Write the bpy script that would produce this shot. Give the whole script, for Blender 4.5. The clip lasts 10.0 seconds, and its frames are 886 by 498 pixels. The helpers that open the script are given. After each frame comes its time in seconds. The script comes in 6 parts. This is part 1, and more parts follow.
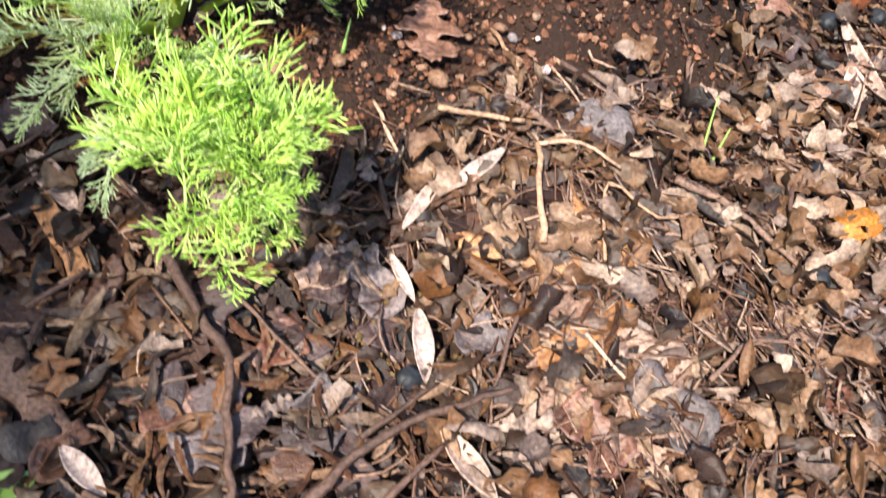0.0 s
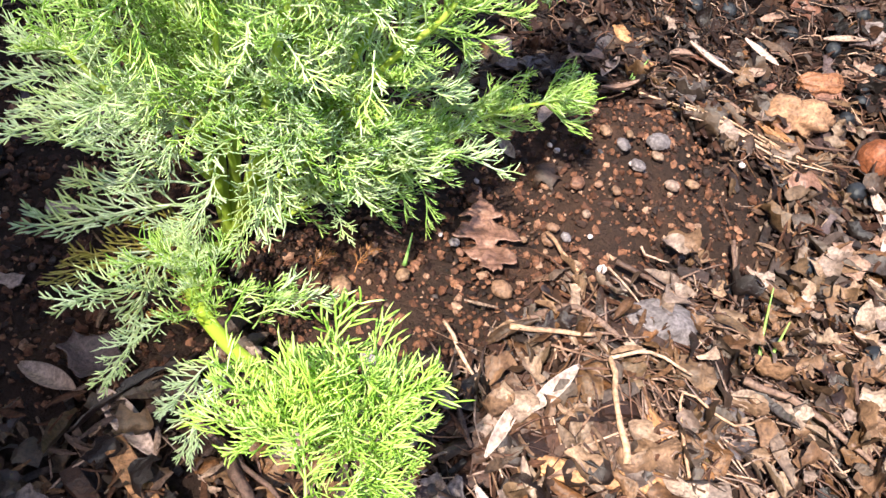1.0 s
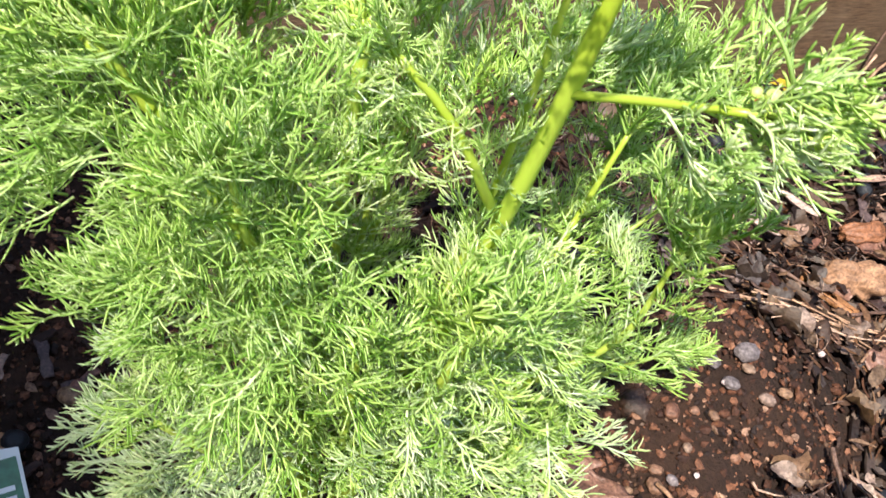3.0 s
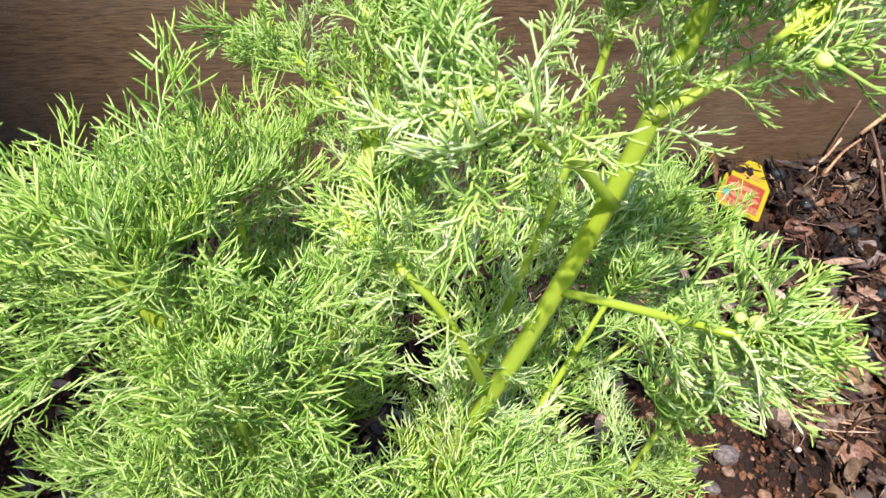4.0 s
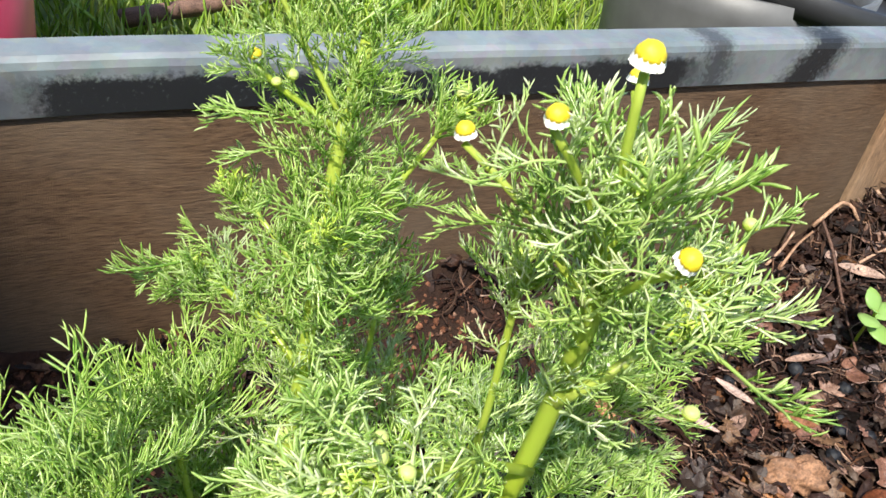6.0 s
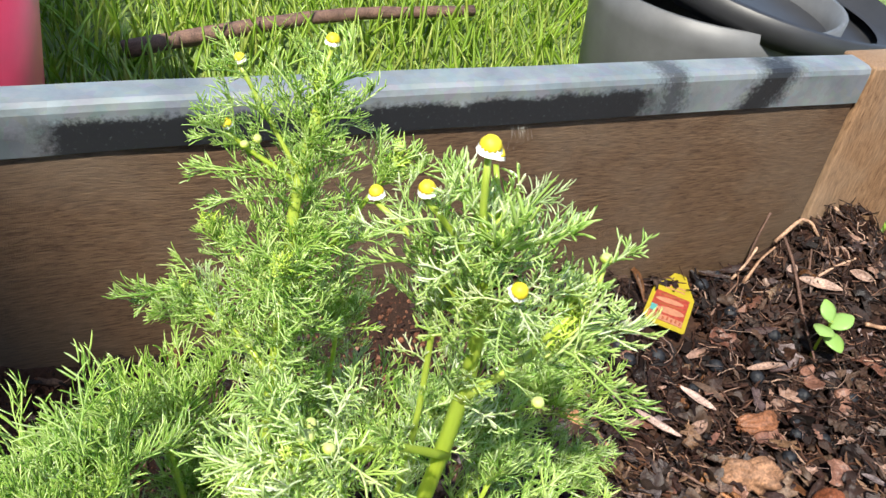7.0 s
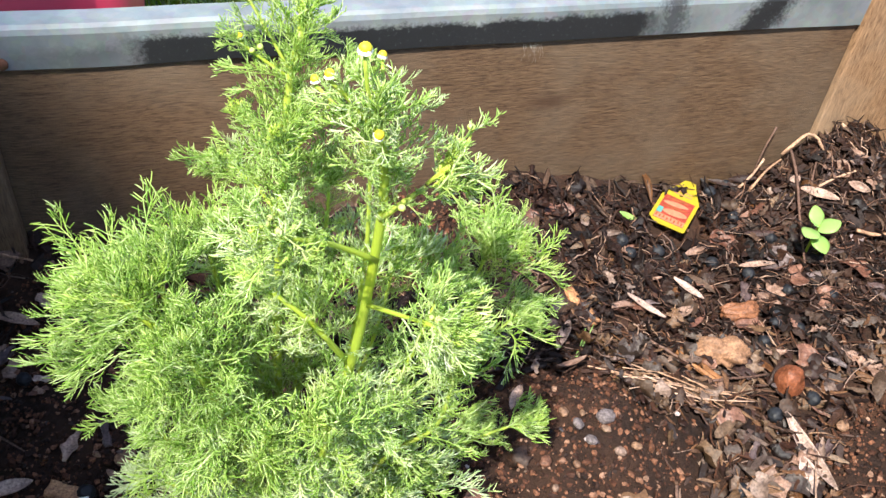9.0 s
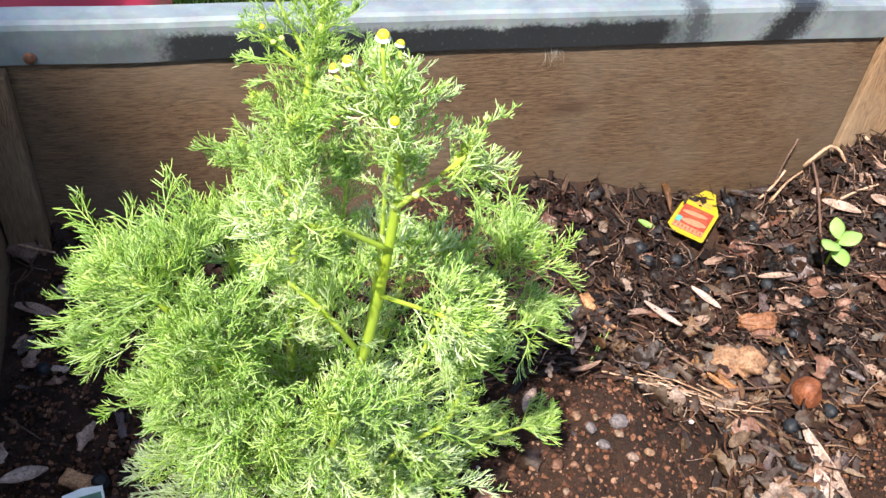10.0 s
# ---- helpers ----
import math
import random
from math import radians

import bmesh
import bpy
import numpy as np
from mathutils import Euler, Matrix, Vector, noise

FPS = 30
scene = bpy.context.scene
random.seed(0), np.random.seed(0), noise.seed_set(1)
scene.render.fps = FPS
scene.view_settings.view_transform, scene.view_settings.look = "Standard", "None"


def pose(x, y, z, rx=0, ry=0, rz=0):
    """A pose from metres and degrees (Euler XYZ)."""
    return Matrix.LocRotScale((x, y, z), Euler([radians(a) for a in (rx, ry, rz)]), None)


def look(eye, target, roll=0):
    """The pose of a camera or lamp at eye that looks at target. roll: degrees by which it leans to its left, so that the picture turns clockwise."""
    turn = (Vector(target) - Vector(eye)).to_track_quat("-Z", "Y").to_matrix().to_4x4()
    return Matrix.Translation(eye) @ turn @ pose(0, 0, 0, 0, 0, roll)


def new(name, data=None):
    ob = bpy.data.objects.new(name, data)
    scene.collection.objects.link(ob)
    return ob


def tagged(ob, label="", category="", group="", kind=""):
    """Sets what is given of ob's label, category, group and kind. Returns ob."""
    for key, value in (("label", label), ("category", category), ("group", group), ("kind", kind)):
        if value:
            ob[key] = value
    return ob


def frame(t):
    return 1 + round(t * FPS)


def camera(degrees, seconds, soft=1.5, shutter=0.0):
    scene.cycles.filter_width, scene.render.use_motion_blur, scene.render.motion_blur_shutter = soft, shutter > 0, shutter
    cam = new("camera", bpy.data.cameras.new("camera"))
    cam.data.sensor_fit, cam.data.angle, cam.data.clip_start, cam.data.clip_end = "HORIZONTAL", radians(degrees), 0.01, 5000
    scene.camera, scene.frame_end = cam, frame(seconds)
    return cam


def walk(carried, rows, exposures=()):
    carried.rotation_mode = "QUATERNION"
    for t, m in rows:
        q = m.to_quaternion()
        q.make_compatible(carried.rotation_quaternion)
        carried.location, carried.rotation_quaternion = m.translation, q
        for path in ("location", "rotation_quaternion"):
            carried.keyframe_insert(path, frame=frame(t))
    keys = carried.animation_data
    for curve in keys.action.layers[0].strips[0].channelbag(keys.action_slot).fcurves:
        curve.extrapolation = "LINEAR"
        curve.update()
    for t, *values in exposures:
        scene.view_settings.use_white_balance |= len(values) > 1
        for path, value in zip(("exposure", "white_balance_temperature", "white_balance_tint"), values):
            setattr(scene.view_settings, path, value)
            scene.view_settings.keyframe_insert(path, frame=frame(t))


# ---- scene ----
cam = camera(55.3, 10.0, shutter=0.18)
PATH = [
    (0, (0.028, 0.077, 0.27), (0.479, 1.154, -1.354), 17.6),
    (0.5, (0.011, 0.109, 0.293), (0.475, 1.311, -1.237), 14.3),
    (1, (-0.003, 0.118, 0.291), (0.485, 1.384, -1.178), 14.0),
    (1.5, (-0.011, 0.139, 0.283), (0.494, 1.388, -1.195), 13.5),
    (2, (-0.025, 0.171, 0.298), (0.515, 1.449, -1.142), 12.1),
    (2.5, (-0.039, 0.195, 0.3), (0.547, 1.501, -1.096), 12.1),
    (3, (-0.046, 0.22, 0.315), (0.58, 1.535, -1.056), 12.5),
    (3.2, (-0.05, 0.227, 0.32), (0.591, 1.552, -1.035), 12.6),
    (4.5, (-0.047, 0.245, 0.351), (0.666, 1.619, -0.916), 12.9),
    (5, (-0.044, 0.253, 0.356), (0.678, 1.648, -0.882), 11.9),
    (5.5, (-0.039, 0.259, 0.365), (0.697, 1.673, -0.843), 11.3),
    (6, (-0.034, 0.259, 0.377), (0.714, 1.687, -0.807), 10.5),
    (6.2, (-0.033, 0.257, 0.382), (0.721, 1.694, -0.787), 10.1),
    (7.3, (-0.033, 0.206, 0.41), (0.688, 1.664, -0.754), 8.8),
    (7.5, (-0.034, 0.192, 0.41), (0.639, 1.651, -0.781), 8.4),
    (8, (-0.03, 0.169, 0.422), (0.553, 1.601, -0.847), 8.1),
    (8.5, (-0.02, 0.142, 0.455), (0.528, 1.562, -0.842), 7.8),
    (9, (-0.017, 0.124, 0.457), (0.49, 1.536, -0.866), 6.6),
    (9.5, (-0.019, 0.117, 0.459), (0.466, 1.546, -0.853), 6.8),
    (10, (-0.016, 0.117, 0.453), (0.448, 1.56, -0.852), 6.7),
]
STOPS = [(0, 1.46), (1, 1.62), (2, 1.44), (3, 1.18), (4.5, 0.90), (6, 0.77), (7.5, 0.97), (8.5, 1.18), (10, 1.3)]
walk(cam, [(t, look(eye, target, roll)) for t, eye, target, roll in PATH], STOPS)

# ---- world and sun ----
SUN_TO = Vector((-0.40, -0.42, 0.815)).normalized()
world = bpy.data.worlds.new("sky")
world.use_nodes = True
scene.world = world
wn = world.node_tree
bg = wn.nodes["Background"]
sky = wn.nodes.new("ShaderNodeTexSky")
sky.sky_type = 'NISHITA'
sky.sun_disc = False
sky.sun_elevation = math.asin(SUN_TO.z)
sky.sun_rotation = math.atan2(SUN_TO.x, SUN_TO.y)
wn.links.new(sky.outputs[0], bg.inputs[0])
bg.inputs[1].default_value = 0.15
sun_data = bpy.data.lights.new("sun", 'SUN')
sun_data.energy = 5.0
sun_data.angle = radians(1.0)
sun_data.color = (1.0, 0.95, 0.85)
sun = new("sun", sun_data)
sun.matrix_world = look(SUN_TO * 8, (0, 0, 0))

# ---- material helpers ----


def mat(name):
    m = bpy.data.materials.new(name)
    m.use_nodes = True
    nt = m.node_tree
    return m, nt, nt.nodes["Principled BSDF"]


def nd(nt, kind, **inputs):
    n = nt.nodes.new(kind)
    for k, v in inputs.items():
        n.inputs[k.replace("_", " ")].default_value = v
    return n


def lk(nt, a, b):
    nt.links.new(a, b)


def ramp(nt, fac, stops, interp='LINEAR'):
    n = nt.nodes.new("ShaderNodeValToRGB")
    n.color_ramp.interpolation = interp
    e = n.color_ramp.elements
    while len(e) < len(stops):
        e.new(0.5)
    for k, (p, c) in enumerate(stops):
        e[k].position = p
        e[k].color = (c[0], c[1], c[2], 1)
    lk(nt, fac, n.inputs[0])
    return n.outputs[0]


def mixc(nt, fac, a, b, mode='MIX'):
    n = nt.nodes.new("ShaderNodeMix")
    n.data_type = 'RGBA'
    n.blend_type = mode
    for v, k in ((fac, 0), (a, 6), (b, 7)):
        if isinstance(v, (int, float)):
            n.inputs[k].default_value = v
        elif isinstance(v, tuple):
            n.inputs[k].default_value = (*v, 1)
        else:
            lk(nt, v, n.inputs[k])
    return n.outputs[2]


def math_n(nt, op, a, b=None, clamp=False):
    n = nt.nodes.new("ShaderNodeMath")
    n.operation = op
    n.use_clamp = clamp
    for k, v in enumerate((a, b)):
        if v is None:
            continue
        if isinstance(v, (int, float)):
            n.inputs[k].default_value = v
        else:
            lk(nt, v, n.inputs[k])
    return n.outputs[0]


def coords(nt, where='pos', scale=(1, 1, 1)):
    if where == 'pos':
        src = nt.nodes.new("ShaderNodeNewGeometry").outputs["Position"]
    else:
        src = nt.nodes.new("ShaderNodeTexCoord").outputs["Object"]
    m = nt.nodes.new("ShaderNodeMapping")
    m.inputs["Scale"].default_value = scale
    lk(nt, src, m.inputs[0])
    return m.outputs[0]


def noise_n(nt, vec, scale, detail=4.0, rough=0.55):
    n = nd(nt, "ShaderNodeTexNoise", Scale=scale, Detail=detail, Roughness=rough)
    lk(nt, vec, n.inputs["Vector"])
    return n.outputs["Fac"]


def bump(nt, bsdf, height, strength, distance):
    n = nd(nt, "ShaderNodeBump", Strength=strength, Distance=distance)
    lk(nt, height, n.inputs["Height"])
    lk(nt, n.outputs[0], bsdf.inputs["Normal"])


def leafy(name, dark, light, pale, translucent=0.4, rough=0.42):
    """Living leaf: three tones by piece, fine mottling, light passing through."""
    m, nt, b = mat(name)
    rnd = nt.nodes.new("ShaderNodeObjectInfo").outputs["Random"]
    isl = nt.nodes.new("ShaderNodeNewGeometry").outputs["Random Per Island"]
    pos = coords(nt)
    a = math_n(nt, 'ADD', math_n(nt, 'MULTIPLY', rnd, 0.4), math_n(nt, 'MULTIPLY', isl, 0.6))
    col = ramp(nt, a, [(0.08, dark), (0.5, light), (0.9, pale)])
    clump = noise_n(nt, pos, 38, 2)
    col = mixc(nt, ramp(nt, clump, [(0.48, (0, 0, 0)), (0.70, (0.7, 0.7, 0.7))]), col, mixc(nt, 1.0, col, (1.0, 0.98, 0.42), 'MULTIPLY'))
    mott = noise_n(nt, pos, 260, 3)
    col = mixc(nt, math_n(nt, 'MULTIPLY', mott, 0.25), col, light)
    lk(nt, col, b.inputs["Base Color"])
    b.inputs["Roughness"].default_value = rough
    b.inputs["Coat Weight"].default_value = 0.5
    b.inputs["Coat Roughness"].default_value = 0.24
    b.inputs["Specular IOR Level"].default_value = 0.6
    bump(nt, b, noise_n(nt, pos, 900, 2), 0.25, 0.0004)
    tr = nt.nodes.new("ShaderNodeBsdfTranslucent")
    lk(nt, mixc(nt, 0.7, col, (0.92, 1.0, 0.24), 'MULTIPLY'), tr.inputs[0])
    mx = nt.nodes.new("ShaderNodeMixShader")
    mx.inputs[0].default_value = translucent
    lk(nt, b.outputs[0], mx.inputs[1])
    lk(nt, tr.outputs[0], mx.inputs[2])
    lk(nt, mx.outputs[0], nt.nodes["Material Output"].inputs[0])
    return m


def litter(name, stops, rough=0.6, grain=(60, 60, 60), spec=0.4, by_object=False, relief=0.6, depth=0.34):
    """Dead plant matter: tone by piece, stains and fibres."""
    m, nt, b = mat(name)
    if by_object:
        r = nt.nodes.new("ShaderNodeObjectInfo").outputs["Random"]
    else:
        r = nt.nodes.new("ShaderNodeNewGeometry").outputs["Random Per Island"]
    pos = coords(nt)
    col = ramp(nt, r, stops)
    big = noise_n(nt, pos, 95, 5, 0.6)
    col = mixc(nt, 0.75, col, ramp(nt, big, [(0.3, (0.32, 0.29, 0.27)), (0.55, (0.85, 0.82, 0.8)), (0.75, (1.25, 1.2, 1.1))]), 'MULTIPLY')
    fine = noise_n(nt, pos, 620, 4, 0.65)
    col = mixc(nt, 0.75, col, ramp(nt, fine, [(0.36, (0.34, 0.31, 0.29)), (0.64, (1.42, 1.42, 1.4))]), 'MULTIPLY')
    col = mixc(nt, 1.0, col, (depth * 0.95, depth * 0.80, depth * 0.87), 'MULTIPLY')
    lk(nt, col, b.inputs["Base Color"])
    rr = math_n(nt, 'ADD', math_n(nt, 'MULTIPLY', big, 0.5), rough - 0.25)
    lk(nt, rr, b.inputs["Roughness"])
    b.inputs["Specular IOR Level"].default_value = spec
    bump(nt, b, math_n(nt, 'ADD', fine, math_n(nt, 'MULTIPLY', big, 1.5)), relief, 0.0012)
    return m


# the near-white third tone of GREEN and BOLD paints sun glints onto single blades
GREEN = leafy("leaf_green", (0.20, 0.41, 0.04), (0.61, 0.78, 0.265), (0.99, 0.99, 0.91), 0.46, 0.26)
BOLD = leafy("leaf_upper", (0.21, 0.42, 0.05), (0.59, 0.75, 0.275), (0.99, 0.99, 0.91), 0.44, 0.26)
# brighter leaf green: sun on the forward head is put into the colour
LIT_HEAD = leafy("leaf_lit_head", (0.34, 0.58, 0.07), (0.69, 0.85, 0.27), (0.98, 0.99, 0.78), 0.44, 0.26)
TIP = leafy("leaf_tip", (0.50, 0.69, 0.07), (0.66, 0.82, 0.16), (0.88, 0.95, 0.40), 0.36, 0.35)
GLAUCOUS = leafy("leaf_glaucous", (0.36, 0.54, 0.19), (0.64, 0.76, 0.45), (0.95, 0.97, 0.84), 0.42, 0.32)
YELLOWED = leafy("leaf_yellowed", (0.30, 0.24, 0.04), (0.42, 0.36, 0.08), (0.5, 0.42, 0.14), 0.35)
LOW = leafy("leaf_low", (0.38, 0.52, 0.26), (0.64, 0.74, 0.51), (0.93, 0.95, 0.83), 0.42, 0.34)
RUSTY = leafy("leaf_rusty", (0.22, 0.075, 0.02), (0.34, 0.13, 0.03), (0.4, 0.19, 0.06), 0.25, 0.6)
STEM = leafy("stem_green", (0.42, 0.56, 0.05), (0.52, 0.64, 0.09), (0.60, 0.68, 0.16), 0.45, 0.35)
SPROUT = leafy("sprout_leaf", (0.28, 0.48, 0.10), (0.38, 0.60, 0.18), (0.48, 0.66, 0.26), 0.5, 0.55)
GRASS = leafy("grass_blade", (0.20, 0.36, 0.03), (0.34, 0.52, 0.06), (0.52, 0.56, 0.18), 0.45)

DRY_LEAF = litter("dry_leaf", [(0.0, (0.035, 0.024, 0.02)), (0.15, (0.10, 0.056, 0.04)), (0.34, (0.20, 0.135, 0.07)), (0.48, (0.16, 0.145, 0.125)),
                               (0.60, (0.38, 0.26, 0.12)), (0.70, (0.42, 0.20, 0.06)), (0.80, (0.54, 0.41, 0.23)), (0.90, (0.50, 0.42, 0.34)), (1.0, (0.92, 0.78, 0.58))], 0.5, spec=0.45)
CURL = litter("curled_leaf", [(0.0, (0.26, 0.15, 0.07)), (0.4, (0.48, 0.31, 0.16)), (0.7, (0.66, 0.50, 0.31)), (1.0, (0.92, 0.82, 0.62))], 0.5, depth=0.44)
CHIP = litter("bark_chip", [(0.0, (0.03, 0.018, 0.014)), (0.35, (0.10, 0.047, 0.03)), (0.6, (0.20, 0.085, 0.045)),
                            (0.75, (0.32, 0.18, 0.10)), (0.88, (0.18, 0.15, 0.13)), (1.0, (0.62, 0.48, 0.33))], 0.6, depth=0.24)
FIBRE = litter("plant_fibre", [(0.0, (0.10, 0.055, 0.034)), (0.3, (0.27, 0.14, 0.075)), (0.5, (0.50, 0.30, 0.14)), (0.68, (0.24, 0.19, 0.16)), (0.85, (0.62, 0.42, 0.22)), (1.0, (0.90, 0.72, 0.50))], 0.8, spec=0.15, depth=0.31)
GOLD_BARK = litter("golden_bark", [(0.0, (0.50, 0.26, 0.09)), (0.5, (0.62, 0.36, 0.15)), (1.0, (0.72, 0.46, 0.22))], 0.6, by_object=True, depth=0.7)
TAN_LEAF = litter("tan_leaf", [(0.0, (0.42, 0.29, 0.19)), (0.5, (0.54, 0.39, 0.27)), (1.0, (0.66, 0.50, 0.36))], 0.5, by_object=True, relief=0.4, depth=0.5)
PALE_STALK = litter("pale_stalk", [(0.0, (0.52, 0.36, 0.20)), (0.5, (0.66, 0.50, 0.31)), (1.0, (0.80, 0.66, 0.46))], 0.6, by_object=True, relief=0.4, depth=0.8)
# red bark toned down: shade at the back of the bed is in the colour
RED_BARK = litter("shaded_red_bark", [(0.0, (0.03, 0.014, 0.010)), (0.35, (0.10, 0.040, 0.022)), (0.65, (0.20, 0.080, 0.040)), (0.86, (0.32, 0.16, 0.08)), (1.0, (0.74, 0.54, 0.35))], 0.65, spec=0.3, depth=0.14)
STRAW = litter("straw", [(0.0, (0.09, 0.05, 0.034)), (0.35, (0.21, 0.115, 0.065)), (0.6, (0.42, 0.29, 0.18)), (0.78, (0.30, 0.25, 0.21)), (1.0, (0.78, 0.62, 0.42))], 0.55, depth=0.66)
PALE_LEAF = litter("pale_leaf", [(0.0, (0.36, 0.28, 0.20)), (0.5, (0.50, 0.41, 0.31)), (1.0, (0.62, 0.55, 0.45))], 0.5, by_object=True, relief=0.35, depth=0.85)
BROWN_LEAF = litter("brown_leaf", [(0.0, (0.20, 0.10, 0.06)), (0.5, (0.27, 0.15, 0.10)), (1.0, (0.33, 0.21, 0.14))], 0.4, by_object=True, relief=0.4, depth=0.7)
GREY_LEAF = litter("grey_leaf", [(0.0, (0.13, 0.125, 0.12)), (0.5, (0.22, 0.205, 0.195)), (1.0, (0.40, 0.37, 0.35))], 0.5, by_object=True, relief=0.6, depth=0.6)
# wet leaf tone, darkened further to carry shade at front left and back
DAMP_SHADE_LEAF = litter("damp_leaf", [(0.0, (0.05, 0.034, 0.032)), (0.4, (0.11, 0.07, 0.06)), (0.7, (0.16, 0.13, 0.125)), (1.0, (0.22, 0.12, 0.07))], 0.5, by_object=True, relief=0.7, spec=0.4, depth=0.6)
TWIG = litter("twig_bark", [(0.0, (0.13, 0.085, 0.06)), (0.5, (0.24, 0.16, 0.11)), (1.0, (0.36, 0.26, 0.18))], 0.65, by_object=True, depth=0.62)
CREAM = litter("cream_husk", [(0.0, (0.55, 0.47, 0.36)), (1.0, (0.68, 0.62, 0.52))], 0.5, by_object=True, relief=0.3, depth=0.75)
BULB_SKIN = litter("bulb_skin", [(0.0, (0.56, 0.35, 0.18)), (0.5, (0.72, 0.50, 0.28)), (1.0, (0.86, 0.66, 0.42))], 0.65, by_object=True, depth=0.52)
RUSSET_SKIN = litter("russet_skin", [(0.0, (0.60, 0.28, 0.12)), (1.0, (0.70, 0.36, 0.17))], 0.5, by_object=True, depth=0.42)
CREAM_GRAIN = litter("perlite", [(0.0, (0.62, 0.60, 0.54)), (1.0, (0.74, 0.72, 0.66))], 0.7, by_object=True, relief=0.4, depth=0.85)
PEBBLE = litter("tan_pebble", [(0.0, (0.40, 0.21, 0.12)), (0.4, (0.50, 0.31, 0.18)), (0.75, (0.62, 0.45, 0.25)), (1.0, (0.58, 0.48, 0.37))], 0.6, by_object=True, relief=0.6, depth=0.42)
NUT = litter("nut_shell", [(0.0, (0.36, 0.14, 0.06)), (1.0, (0.42, 0.18, 0.08))], 0.4, by_object=True, depth=0.6)
ORANGE = litter("orange_husk", [(0.0, (0.52, 0.22, 0.03)), (1.0, (0.62, 0.30, 0.05))], 0.45, by_object=True, depth=0.85)
STONE = litter("grey_stone", [(0.0, (0.24, 0.24, 0.23)), (1.0, (0.36, 0.36, 0.35))], 0.7, by_object=True, depth=0.7)
LICHEN = litter("yellow_lichen", [(0.0, (0.20, 0.13, 0.035)), (0.5, (0.32, 0.22, 0.045)), (1.0, (0.42, 0.32, 0.10))], 0.8)
GRAVEL = litter("gravel", [(0.0, (0.10, 0.08, 0.065)), (0.3, (0.24, 0.13, 0.07)), (0.55, (0.36, 0.22, 0.11)),
                           (0.75, (0.22, 0.23, 0.24)), (0.95, (0.44, 0.30, 0.15)), (1.0, (0.44, 0.40, 0.35))], 0.65, depth=0.33)
CLOD = litter("soil_clod", [(0.0, (0.022, 0.011, 0.007)), (0.3, (0.075, 0.034, 0.018)), (0.6, (0.19, 0.086, 0.040)), (0.88, (0.36, 0.19, 0.10)), (1.0, (0.55, 0.40, 0.26))], 0.75, spec=0.3, depth=0.62)


def berry_material():
    m, nt, b = mat("berry_skin")
    pos = coords(nt, 'obj')
    n = noise_n(nt, pos, 170, 4)
    col = ramp(nt, n, [(0.35, (0.007, 0.0075, 0.010)), (0.6, (0.015, 0.017, 0.022)), (0.85, (0.05, 0.055, 0.066))])
    lk(nt, col, b.inputs["Base Color"])
    lk(nt, math_n(nt, 'ADD', math_n(nt, 'MULTIPLY', n, 0.5), 0.34), b.inputs["Roughness"])
    b.inputs["Specular IOR Level"].default_value = 0.3
    bump(nt, b, noise_n(nt, pos, 420, 3), 0.7, 0.0008)
    return m


BERRY = berry_material()


def soil_material():
    m, nt, b = mat("dark_soil")
    pos = coords(nt)
    a = noise_n(nt, pos, 16, 4)
    f = noise_n(nt, pos, 240, 6, 0.7)
    col = ramp(nt, a, [(0.3, (0.017, 0.0088, 0.006)), (0.55, (0.040, 0.020, 0.0128)), (0.75, (0.085, 0.038, 0.021))])
    col = mixc(nt, 0.7, col, ramp(nt, f, [(0.3, (0.35, 0.33, 0.32)), (0.7, (1.35, 1.3, 1.25))]), 'MULTIPLY')
    lk(nt, col, b.inputs["Base Color"])
    b.inputs["Roughness"].default_value = 0.85
    b.inputs["Specular IOR Level"].default_value = 0.25
    bump(nt, b, f, 1.0, 0.004)
    return m


SOIL = soil_material()


